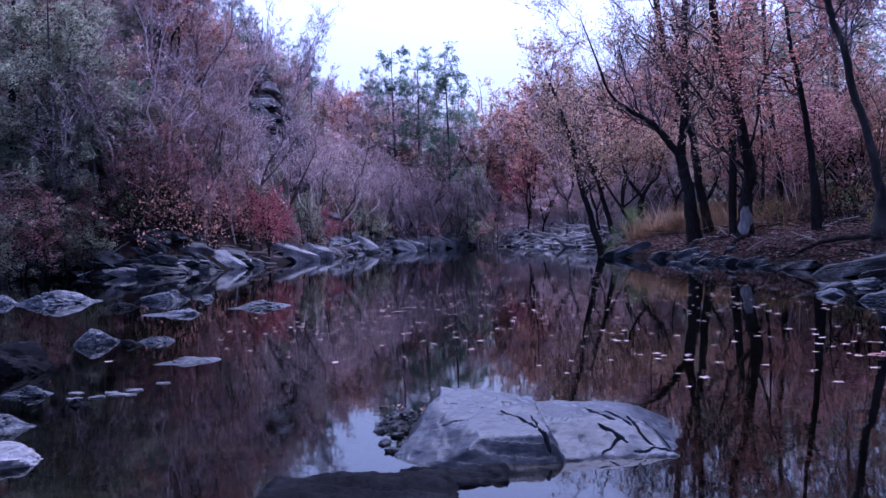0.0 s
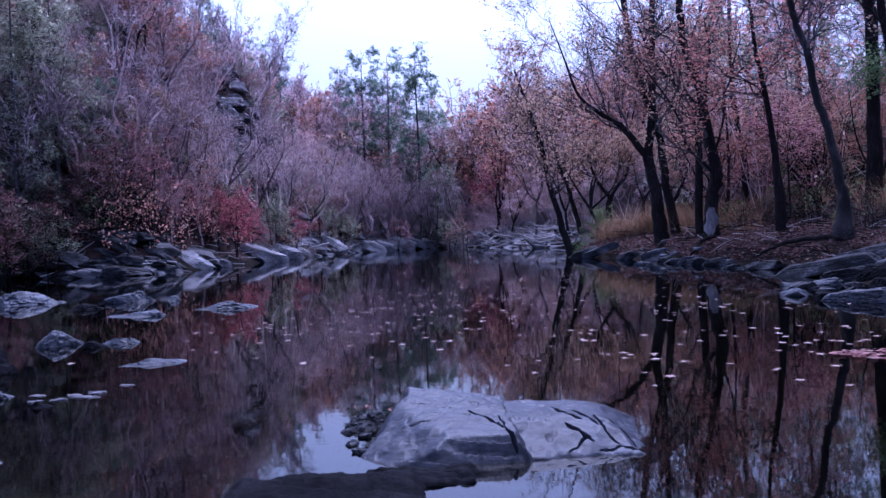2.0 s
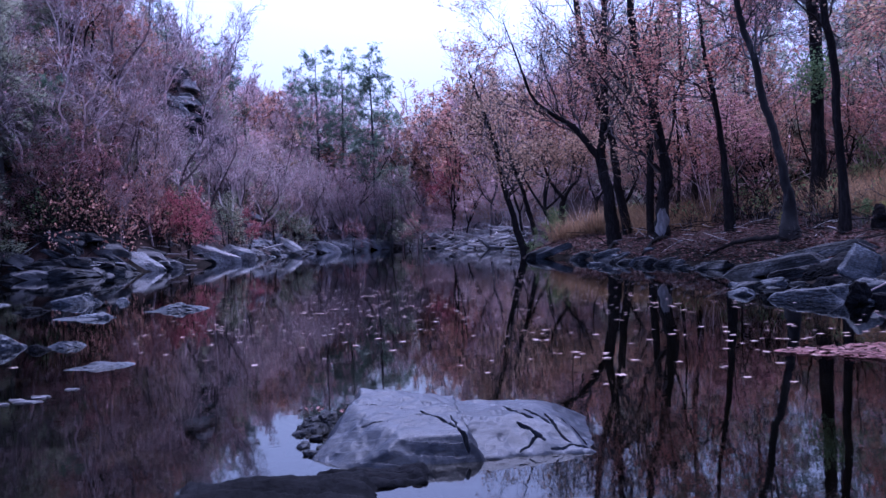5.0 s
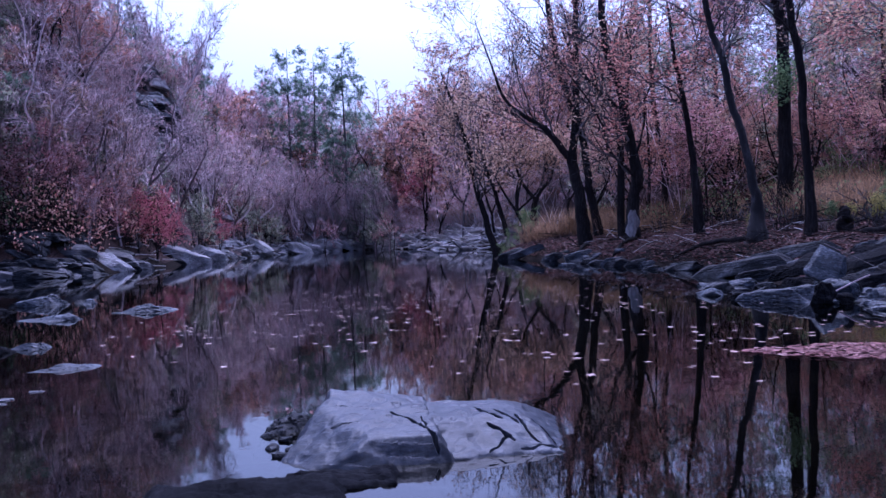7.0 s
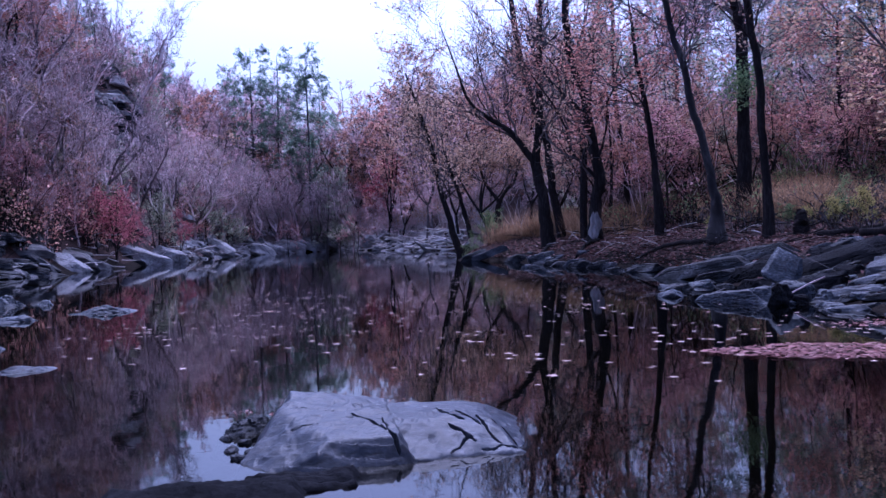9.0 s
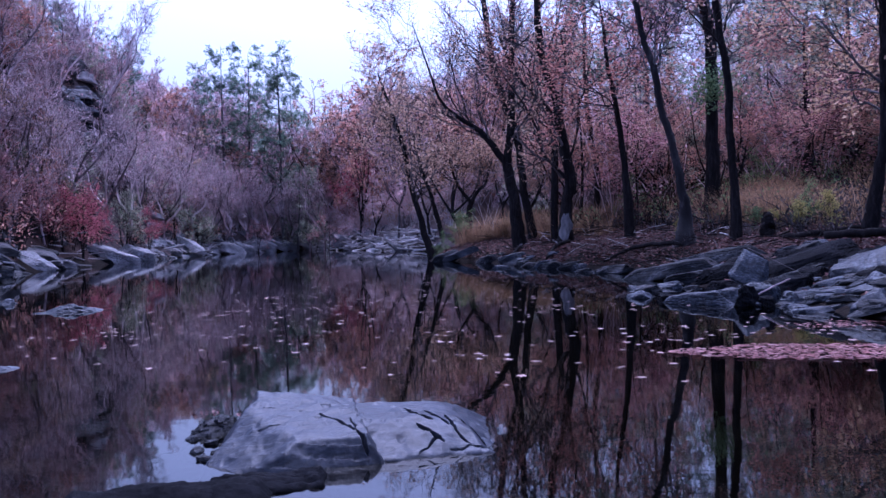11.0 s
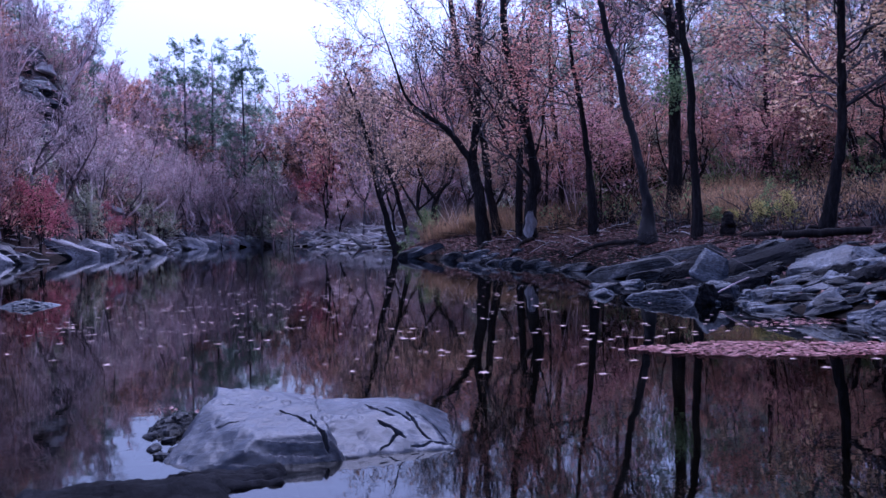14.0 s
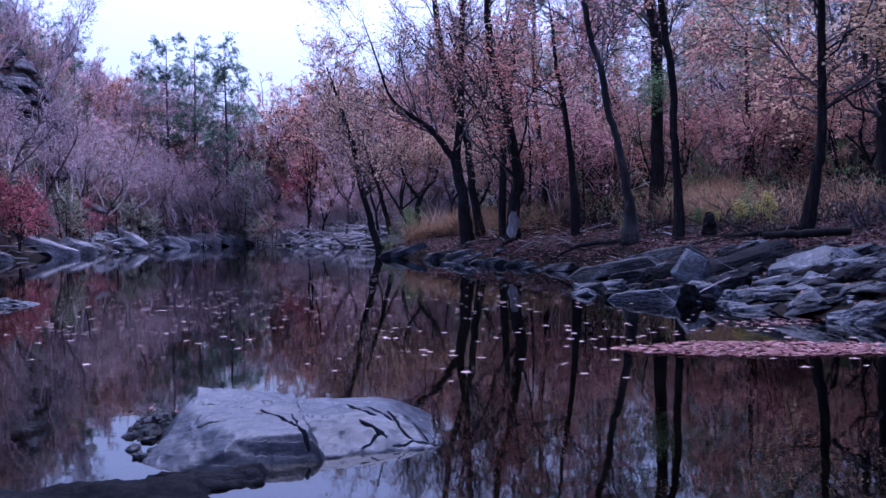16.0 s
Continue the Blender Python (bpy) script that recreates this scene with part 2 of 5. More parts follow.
def curve(points, radii, n):
    """A smooth polyline of n points through a few given ones, as a group of one."""
    P, R = np.array(points, float), np.array(radii, float)
    s = np.linspace(0, len(P) - 1, n)
    k = np.clip(s.astype(int), 0, len(P) - 2)
    f = (s - k)[:, None]
    Q = np.concatenate([[2 * P[0] - P[1]], P, [2 * P[-1] - P[-2]]])
    a, b, c, d = Q[k], Q[k + 1], Q[k + 2], Q[k + 3]
    C = 0.5 * (2 * b + (c - a) * f + (2 * a - 5 * b + 4 * c - d) * f ** 2 + (3 * b - a - 3 * c + d) * f ** 3)
    return C[None], np.interp(s, np.arange(len(R)), R)[None]


def sprout(rng, parent, k, lo, hi, length, spread, up, n, thin=0.6, least=0.006, wander=0.12):
    """k side shoots on each parent line, between the fractions lo and hi of its length."""
    P, R = parent
    m, pn = R.shape
    t = rng.uniform(lo, hi, (m, k))
    s = t * (pn - 1)
    i = np.clip(s.astype(int), 0, pn - 2)
    f = (s - i)[..., None]
    rows = np.arange(m)[:, None]
    p0 = P[rows, i] * (1 - f) + P[rows, i + 1] * f
    r0 = R[rows, i] * (1 - f[..., 0]) + R[rows, i + 1] * f[..., 0]
    tan = unit(P[rows, i + 1] - P[rows, i])
    side = unit(np.cross(tan, unit(rng.normal(size=(m, k, 3)))))
    ang = rng.uniform(spread[0], spread[1], (m, k, 1))
    d = unit(tan * np.cos(ang) + side * np.sin(ang))
    L = length * rng.uniform(0.55, 1.15, (m, k, 1, 1)) * (1.15 - 0.6 * t[..., None, None])
    q = np.linspace(0, 1, n)[:, None]
    line = p0[:, :, None] + d[:, :, None] * q * L + np.array([0, 0, up]) * q ** 2 * L
    line = line + rng.normal(size=line.shape) * wander * L * q * 0.5
    rad = np.maximum(r0 * thin, least)[..., None] * np.linspace(1, 0.35, n)
    return line.reshape(-1, n, 3), np.maximum(rad, least * 0.6).reshape(-1, n)


def leaf_quads(rng, where, size, flat=0.3, narrow=0.6, curl=0.18):
    """A small folded leaf at each place."""
    m = len(where)
    nrm = unit(rng.normal(size=(m, 3)) * (1 - flat) + np.array([0, 0, 1]) * flat * 2)
    a = unit(np.cross(nrm, rng.normal(size=(m, 3))))
    b = np.cross(nrm, a)
    s = (size * rng.uniform(0.6, 1.3, m))[:, None]
    fold = nrm * s * curl
    v = np.stack([where - a * s * 0.5, where + b * s * 0.5 * narrow + fold, where + a * s * 0.5, where - b * s * 0.5 * narrow + fold], 1)
    return v.reshape(-1, 3), np.arange(4 * m).reshape(m, 4)


def along(rng, group, count, jitter):
    P, R = group
    m, n = R.shape
    i, f = rng.integers(0, m, count), rng.uniform(0.25, 1.0, count) * (n - 1)
    k = np.minimum(f.astype(int), n - 2)
    g = (f - k)[:, None]
    return P[i, k] * (1 - g) + P[i, k + 1] * g + rng.normal(size=(count, 3)) * jitter


def grid_quads(nx, ny):
    i = np.arange(nx * ny).reshape(nx, ny)
    return np.stack([i[:-1, :-1], i[1:, :-1], i[1:, 1:], i[:-1, 1:]], -1).reshape(-1, 4)

# ---- the lie of the land ----
SHORE = np.array([(7.5, -1), (7.0, 3), (6.7, 7), (6.8, 9), (7.4, 11), (8.0, 15), (9.0, 19), (8.9, 21), (8.6, 24), (8.2, 28), (8.2, 34.2), (6.9, 36.8),
                  (8.2, 39), (13, 45), (20, 52), (20, 57), (11, 60.5), (8.5, 74.5), (4.2, 92), (-1.4, 86), (-6.7, 78.5), (-9.4, 61.4), (-10.2, 47),
                  (-11, 40), (-12.2, 36.6), (-15, 37.5), (-18.5, 39.5), (-20.8, 38.7), (-34, 42), (-60, 36), (-60, -4), (-20, -3), (0, -2), (4, -2)])


def shore_distance(x, y):
    """Distance to the waterline, the nearest place on it, and whether a place lies in the creek."""
    p = np.stack([x, y], -1)
    best = np.full(x.shape, 1e9)
    near = np.zeros(p.shape)
    inside = np.zeros(x.shape, bool)
    for a, b in zip(SHORE, np.roll(SHORE, -1, 0)):
        e = b - a
        t = np.clip(((p - a) @ e) / (e @ e), 0, 1)
        q = a + t[..., None] * e
        d = np.hypot(*np.moveaxis(p - q, -1, 0))
        near[d < best] = q[d < best]
        best = np.minimum(best, d)
        hit = ((a[1] > y) != (b[1] > y)) & (x < (b[0] - a[0]) * (y - a[1]) / (b[1] - a[1] + 1e-12) + a[0])
        inside ^= hit
    return best, near, inside


def ease(v, lo, hi):
    t = np.clip((v - lo) / (hi - lo), 0, 1)
    return t * t * (3 - 2 * t)


def waves(x, y, size, seed):
    """Cheap smooth noise from a few turned sines."""
    rng = np.random.default_rng(seed)
    z = np.zeros(np.shape(x))
    for _ in range(7):
        a, ph, k = rng.uniform(0, 6.28), rng.uniform(0, 6.28), rng.uniform(0.6, 1.7) / size * 6.28
        z = z + np.sin((x * math.cos(a) + y * math.sin(a)) * k + ph)
    return z / 7


def ground_height(x, y):
    x, y = np.asarray(x, float), np.asarray(y, float)
    d, near, inside = shore_distance(x, y)
    sx, sy = near[..., 0], near[..., 1]
    left = ease(-sx, 4.0, 8.0) * ease(sy, 30, 36)
    far = ease(sy, 50, 60) * (1 - left)
    right = ease(sx, 3, 6) * (1 - far)
    slope = (1.0 + 0.7 * ease(sy, 44, 54)) * left + (0.6 + 0.5 * ease(-sx, -3, 3)) * far + 0.02
    hill = slope * np.maximum(d - 1.2, 0)
    top = 34 - 15 * ease(sy, 50, 72)
    slope = slope + 0.6 * ease(-sy, -3.5, 1.0)
    hill = top * (1 - np.exp(-hill / top)) + 0.02 * np.maximum(d - 60, 0)
    terrace = right * (0.085 * np.minimum(d, 14) + 0.05 * np.clip(d - 5, 0, 10) + 0.22 * np.maximum(d - 16, 0) * np.exp(-np.maximum(d - 16, 0) / 60))
    lip = (0.75 * left + 0.65 * far + (0.30 + 0.32 * ease(sy, 15, 22)) * right + 0.25 - 0.12 * right) * (1 - np.exp(-d / 0.9))
    land = lip + hill + terrace + waves(x, y, 3.0, 1) * 0.12 * ease(d, 0.5, 3) + waves(x, y, 11, 2) * 0.5 * ease(d, 5, 14)
    land = land + 6.5 * np.exp(-((x + 15.2) / 4.0) ** 2 - ((y - 72.5) / 5.0) ** 2)
    bed = -0.06 - 0.85 * (1 - np.exp(-d / 5.0)) + 0.07 * waves(x, y, 1.7, 3) * ease(d, 0.5, 2)
    bed = np.where((x < -0.6) & (y < 12), bed * 0.55, bed)
    return np.where(inside, bed, land)


def polar(az, dist):
    return dist * math.sin(radians(az)), dist * math.cos(radians(az))


def height(x, y):
    return float(ground_height(np.array([x]), np.array([y]))[0])


def spread(lo, hi, step, far):
    inner = np.arange(lo, hi + step / 2, step)
    outer = np.geomspace(step * 2, far, 22)
    return np.concatenate([lo - outer[::-1], inner, hi + outer])


gx, gy = spread(-62, 52, 0.7, 900), spread(-12, 128, 0.7, 900)
GX, GY = np.meshgrid(gx, gy, indexing="ij")
ground = part("ground", mesh("ground", np.stack([GX, GY, ground_height(GX, GY)], -1).reshape(-1, 3), grid_quads(len(gx), len(gy)), EARTH))
for extra in (HILLEARTH, MUD_AND_SHADE, BED, SHOAL):
    ground.data.materials.append(extra)
mid_x, mid_y = (GX[:-1, :-1] + GX[1:, 1:]) / 2, (GY[:-1, :-1] + GY[1:, 1:]) / 2
mid_z = ground_height(mid_x, mid_y)
# the hill's foot keeps the darker litter, its colour standing in for canopy shade
kind = np.where(((mid_x < -4) & (mid_z > 3.2 + waves(mid_x, mid_y, 8, 15))) | (mid_y > 58), 1, 0)
kind = np.where(mid_z < 0.42 + 0.12 * waves(mid_x, mid_y, 4, 9), 2, kind)
# between the ledges the near-black mud also stands in for shade
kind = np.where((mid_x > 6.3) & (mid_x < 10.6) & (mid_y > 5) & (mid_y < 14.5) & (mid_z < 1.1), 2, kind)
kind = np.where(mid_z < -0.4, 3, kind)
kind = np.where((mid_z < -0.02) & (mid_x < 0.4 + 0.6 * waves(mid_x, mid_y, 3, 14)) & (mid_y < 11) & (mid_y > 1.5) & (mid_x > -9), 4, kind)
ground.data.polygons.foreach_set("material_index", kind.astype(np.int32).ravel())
tagged(ground, "wooded creek banks covered in brown leaf litter", "ground", kind="structure")
wx, wy = np.linspace(-61, 24, 40), np.linspace(-5, 95, 50)
WX, WY = np.meshgrid(wx, wy, indexing="ij")
water = part("water", mesh("water", np.stack([WX, WY, WX * 0], -1).reshape(-1, 3), grid_quads(40, 50), WATER))
tagged(water, "still dark creek water reflecting trees and sky", "water", kind="structure")


# ---- rocks ----
def ripple(P, size, seed):
    """Smooth solid noise from a few turned sines."""
    rng = np.random.default_rng(seed)
    k = unit(rng.normal(size=(9, 3))) * rng.uniform(0.6, 1.8, (9, 1)) / size * 6.28
    return np.sin(P @ k.T + rng.uniform(0, 6.28, 9)).sum(-1) / 4.5


def rock_mesh(seed, length, width, tall, mat, shape="hull", around=44, along_it=36, edge=90, wear=1.0):
    """A worn broken stone: planes of cleavage with rounded edges, thin strata, chips and fine roughness."""
    rng = np.random.default_rng(seed)
    turn = (np.arange(7) + rng.uniform(-0.36, 0.36, 7)) * 2 * math.pi / 7 + rng.uniform(0, 0.9)
    tilt = rng.uniform(-0.12, 0.45, 7)
    planes = [(math.cos(a), math.sin(a), z, rng.uniform(0.62, 1.0)) for a, z in zip(turn, tilt)]
    if shape == "slab":
        planes += [(rng.uniform(-0.12, 0.12), rng.uniform(-0.2, 0.2), 1, 0.92), (rng.uniform(-0.5, 0.5), rng.uniform(-0.7, -0.3), 1, 1.05), (rng.uniform(0.3, 0.6), rng.uniform(-0.3, 0.3), 1, 1.1)]
    elif shape == "peak":
        turn = (np.arange(6) + rng.uniform(-0.3, 0.3, 6)) * math.pi / 3 + rng.uniform(0, 1)
        planes = [(math.cos(a), math.sin(a), rng.uniform(0.45, 1.3), rng.uniform(0.46, 0.72)) for a in turn]
        planes += [(rng.uniform(-0.3, 0.3), -0.5, 1, 0.62), (rng.uniform(-0.4, 0.4), 0.3, 1, 0.7)]
    elif shape == "ridge":
        crest = rng.uniform(-0.25, 0.25)
        planes += [(crest + 0.1, 0.75, 1, 0.86), (crest - 0.1, -0.8, 1, 0.90), (0.8, rng.uniform(-0.3, 0.3), 1, 0.88), (-0.75, rng.uniform(-0.3, 0.3), 1, 0.94), (0.1, -0.2, 1, 0.95)]
    else:
        planes += [(rng.normal() * 0.5, rng.normal() * 0.5, 1, rng.uniform(0.8, 1.0)) for _ in range(5)]
    planes.append((0, 0, -1, 1))
    planes = np.array(planes)
    normal = unit(planes[:, :3])
    u, v = np.meshgrid(np.linspace(0.0, math.pi, along_it), np.arange(around) * 2 * math.pi / around, indexing="ij")
    way = np.stack([np.cos(u), np.sin(u) * np.cos(v), np.sin(u) * np.sin(v)], -1)
    reach = ((np.maximum(way @ normal.T, 0) / planes[:, 3]) ** edge).sum(-1) ** (-1 / edge)
    P = way * np.minimum(reach, 1.5)[..., None]
    P[..., 2] += P[..., 0] * rng.uniform(-0.25, 0.25)
    half = np.array([length, width, tall]) / 2
    small = min(width, tall * 1.6)
    P = P * half
    layer = (P[..., 2] + 0.22 * P[..., 0] + 0.05 * small * ripple(P, 0.5 * length, seed)) / (0.13 * max(tall, 0.05)) + rng.uniform(0, 1)
    step = np.sin(np.floor(layer) * 12.9898 + seed) * 0.5
    out = unit(way * np.array([1, 1, 0.35]) / half)
    chip = np.floor(2.2 * ripple(P, 0.45 * length, seed + 4)) * 0.028
    bulge = 0.022 * ripple(P, 0.8 * length, seed + 1) + 0.018 * (np.abs(ripple(P, 0.26 * length, seed + 2)) - 0.4) + chip
    P = P + out * (small * wear * (bulge + 0.06 * step * (1 - np.abs(way[..., 2])) + 0.008 * rng.normal(size=chip.shape)))[..., None]
    i = np.arange(along_it * around).reshape(along_it, around)
    j = np.roll(i, -1, 1)
    me = mesh("rock", P.reshape(-1, 3), np.stack([i[:-1], i[1:], j[1:], j[:-1]], -1).reshape(-1, 4), mat)
    me.set_sharp_from_angle(angle=radians(15))
    return me


def rock(seed, x, y, z, length, width, tall, turn=0, lean=0, pitch=0, mat=None, label="", group="", shape="hull", wear=1.0):
    ob = new("rock", rock_mesh(seed, length, width, tall, mat or STONE, shape, wear=wear))
    ob.matrix_basis = pose(x, y, z, pitch, lean, turn)
    return tagged(ob, label or "angular blue-grey slate rock at the waterline", "rock", group)


def hero_boulder():
    """The split boulder: two faceted lobes with a seam between them and deep grooves on the lower one."""
    nx, ny = 340, 270
    X, Y = np.meshgrid(np.linspace(-0.55, 1.25, nx), np.linspace(3.75, 5.3, ny), indexing="ij")
    wob = lambda s, k: waves(X, Y, s, k)

    def least(*planes):
        k = 0.0045
        m = np.minimum.reduce(planes)
        return m - k * np.log(sum(np.exp(-(p - m) / k) for p in planes))
    x1, y1 = X + 0.035 * wob(0.42, 11) + 0.013 * wob(0.13, 24), Y + 0.035 * wob(0.38, 12) + 0.012 * wob(0.11, 25)
    one = least(0.126 + 0.112 * (y1 - 4.12) - 0.02 * (x1 - 0.15), 1.35 * (y1 - 4.005 - 0.25 * np.maximum(0.0 - x1, 0)) + 0.004, 0.5 * (0.75 * (x1 + 0.37) + 0.66 * (y1 - 4.29)) + 0.004, 1.5 * (x1 + 0.30) + 0.22 * (4.5 - y1),
                0.9 * (5.12 - y1) - 0.25 * (x1 - 0.2), 1.6 * (0.45 + 0.05 * (y1 - 4.2) - x1) + 0.10, 0.206 - 0.16 * (x1 - 0.16), 0.112 + 0.30 * (x1 + 0.12) + 0.16 * (y1 - 4.1))
    two = least(0.150 + 0.02 * (y1 - 4.6) - 0.03 * (x1 - 0.6), 0.46 * (y1 - 4.055) + 0.012, 0.60 * (1.12 - x1) + 0.12 * (y1 - 4.3), 0.9 * (4.92 - y1) - 0.1 * (x1 - 0.6),
                1.2 * (x1 - 0.40) + 0.12, 0.146 - 0.26 * (x1 - 0.83) + 0.08 * (y1 - 4.5), 1.5 * (y1 - 4.045) + 0.015 * wob(0.2, 23))
    Z = np.maximum(one, two)
    Z = Z + 0.012 * (np.abs(wob(0.30, 13)) - 0.2) - 0.0045 * np.abs(wob(0.11, 14)) + 0.0007 * wob(0.035, 15) - 0.004 * np.maximum(np.abs(wob(0.075, 19)) - 0.25, 0)
    ledge = (X * 0.3 + Y * 0.9 + Z * 1.5 + 0.03 * wob(0.4, 16)) / 0.13
    Z = Z + 0.007 * (ledge - np.floor(ledge) - 0.5) * (X < 0.46)
    pits = np.maximum(wob(0.16, 21) * wob(0.21, 22) * 3 - 0.25, 0)
    Z = Z - 0.02 * np.minimum(pits, 0.5)
    grooves = [((0.70, 4.57), (0.75, 4.38), 0.010, 0.05), ((0.75, 4.38), (0.81, 4.325), 0.012, 0.05), ((0.80, 4.49), (0.86, 4.35), 0.010, 0.05), ((0.86, 4.35), (0.89, 4.27), 0.008, 0.04),
               ((0.725, 4.285), (0.785, 4.215), 0.011, 0.05), ((0.785, 4.215), (0.83, 4.135), 0.012, 0.05), ((0.81, 4.17), (0.76, 4.12), 0.009, 0.04), ((0.76, 4.12), (0.70, 4.07), 0.006, 0.03),
               ((0.90, 4.42), (0.918, 4.23), 0.009, 0.05), ((0.918, 4.23), (0.965, 4.12), 0.008, 0.04), ((0.985, 4.40), (1.05, 4.16), 0.008, 0.04), ((0.86, 4.075), (0.965, 4.09), 0.008, 0.03),
               ((0.965, 4.09), (1.06, 4.06), 0.009, 0.03), ((0.23, 4.49), (0.31, 4.375), 0.009, 0.04), ((0.31, 4.375), (0.39, 4.21), 0.008, 0.04), ((0.375, 4.47), (0.40, 4.20), 0.004, 0.02),
               ((0.40, 4.20), (0.43, 4.04), 0.010, 0.06), ((-0.06, 4.64), (0.10, 4.60), 0.004, 0.012), ((-0.15, 4.36), (0.04, 4.33), 0.004, 0.010), ((0.05, 4.56), (0.14, 4.55), 0.003, 0.010)]
    for a, b, w, deep in grooves:
        a, b = np.array(a), np.array(b)
        e = b - a
        t = np.clip(((X - a[0]) * e[0] + (Y - a[1]) * e[1]) / (e @ e), 0, 1)
        d = np.hypot(X - a[0] - t * e[0] + 0.008 * wob(0.1, 17), Y - a[1] - t * e[1] + 0.008 * wob(0.12, 18))
        Z = Z - 1.4 * deep * np.clip(1.1 - d / (0.85 * w * (0.5 + 0.7 * np.sin(t * 3.0))), 0, 1) ** 0.5
    Z = np.maximum(Z, -0.35)
    me = mesh("boulder", np.stack([X, Y, Z], -1).reshape(-1, 3), grid_quads(nx, ny), BOULDER)
    me.set_sharp_from_angle(angle=radians(38))
    return tagged(new("boulder", me), "broad blue-grey split boulder with dark cracks in the water", "rock", "rocks in the creek")


hero_boulder()
# the wet slab in front of it and the small dark stones beside it
def worn_slab(x0, x1, y0, y1, top, fall, seed, label):
    """A low worn slab: a ragged outline, a gently tipped top and pitted edges."""
    X, Y = np.meshgrid(np.linspace(x0 - 0.1, x1 + 0.1, 120), np.linspace(y0 - 0.1, y1 + 0.1, 70), indexing="ij")
    u, v = (X - (x0 + x1) / 2) / (x1 - x0) * 2, (Y - (y0 + y1) / 2) / (y1 - y0) * 2
    ragged = 1 - np.maximum(np.abs(u + 0.10 * waves(X, Y, 0.4, seed)) ** 2.6, np.abs(v + 0.16 * waves(X, Y, 0.5, seed + 1)) ** 2.2)
    Z = np.minimum(top + fall * v + 0.03 * waves(X, Y, 0.35, seed + 2), top * 0.2 + ragged * 0.16)
    step = (v * 0.9 + 0.4 * u + 0.3 * waves(X, Y, 0.6, seed + 3)) * 2.2
    Z = Z + 0.022 * (step - np.floor(step) - 0.5) + 0.010 * waves(X, Y, 0.12, seed + 4) + 0.004 * waves(X, Y, 0.05, seed + 5)
    Z = np.maximum(Z, -0.3)
    me = mesh("slab", np.stack([X, Y, Z], -1).reshape(-1, 3), grid_quads(120, 70), SOAKED_AND_SHADED)
    return tagged(new("rock", me), label, "rock", "rocks in the creek")


worn_slab(-0.90, -0.04, 3.36, 3.84, 0.036, 0.015, 401, "dark wet slate slab barely above the water")
worn_slab(-0.30, 0.21, 3.70, 3.92, 0.022, 0.010, 411, "narrow dark wet slate slab before the boulder")
rock(37, -0.34, 5.0, 0.0, 0.46, 0.30, 0.27, 12, -5, 0, WETSTONE, "small dark stone with red leaves caught on it", "rocks in the creek", "peak", 1.6)
for k, (x, y) in enumerate([(-0.36, 4.68), (-0.30, 4.45), (-0.41, 4.55), (-0.46, 4.82), (-0.33, 4.34)]):
    rock(270 + k, x, y, 0.0, 0.10 + 0.02 * (k % 3), 0.07, 0.05, 40 * k, 0, 0, WETSTONE, "small dark pebble beside the boulder", "rocks in the creek")
rock(34, -0.22, 4.55, -0.02, 0.14, 0.10, 0.08, 60, 0, 0, WETSTONE, "small dark pebble in shallow water", "rocks in the creek")

for k, (x, y, ln, tall, turn) in enumerate([(-2.0, 5.6, 1.3, 0.16, 8), (-1.4, 4.7, 1.5, 0.14, -6), (-2.6, 7.2, 1.4, 0.16, 4), (-1.2, 6.6, 1.2, 0.14, 14), (-3.4, 9.0, 1.4, 0.18, -8), (-0.7, 5.6, 0.8, 0.12, 20)]):
    rock(240 + k, x, y, height(x, y) + 0.03, ln, ln * 0.55, tall, turn, 3, 0, BANKSTONE, "dark slate slab lying under the shallow water", "rocks in the creek", "slab")

# the shoal of rocks on the far side of the pool: x, y, length, tall, turn, lean, wet
for n, (x, y, ln, tall, turn, lean, wet) in enumerate([
        (-8.8, 18.9, 2.0, 0.40, 8, 6, 0), (-10.6, 19.6, 1.1, 0.34, -20, -6, 0), (-6.4, 16.4, 0.75, 0.13, 5, 3, 1), (-5.95, 18.2, 0.95, 0.30, 0, 8, 0),
        (-5.2, 18.0, 0.65, 0.13, -8, 3, 0), (-4.5, 14.2, 1.15, 0.14, 4, 2, 0), (-3.45, 15.1, 1.25, 0.24, -4, 5, 0), (-4.35, 10.2, 0.66, 0.30, 25, -6, 0),
        (-3.8, 9.85, 0.38, 0.11, 0, 4, 1), (-3.5, 10.05, 0.50, 0.13, -6, 5, 0), (-2.55, 8.15, 0.95, 0.07, 3, 1, 0), (-4.35, 7.9, 0.95, 0.3, 10, 5, 1),
        (-3.4, 6.6, 0.44, 0.11, -10, 4, 0), (-3.0, 5.3, 0.42, 0.15, 20, 4, 0), (-2.55, 4.42, 0.5, 0.09, 12, 3, 0), (-2.8, 6.1, 0.2, 0.07, 0, 0, 1)]):
    rock(50 + n, x, y, -tall * 0.08, ln * 1.1, ln * 0.6, tall * 2.1, turn, lean, 0, SOAKED_AND_SHADED if wet else PALESTONE if n == 14 else STONE,
         "dark wet rock showing above the creek" if wet else "pale blue-grey angular rock showing above the creek", "rocks in the creek", "slab" if n == 14 else "hull" if n == 11 else "peak", 1.3)

chance = np.random.default_rng(63)
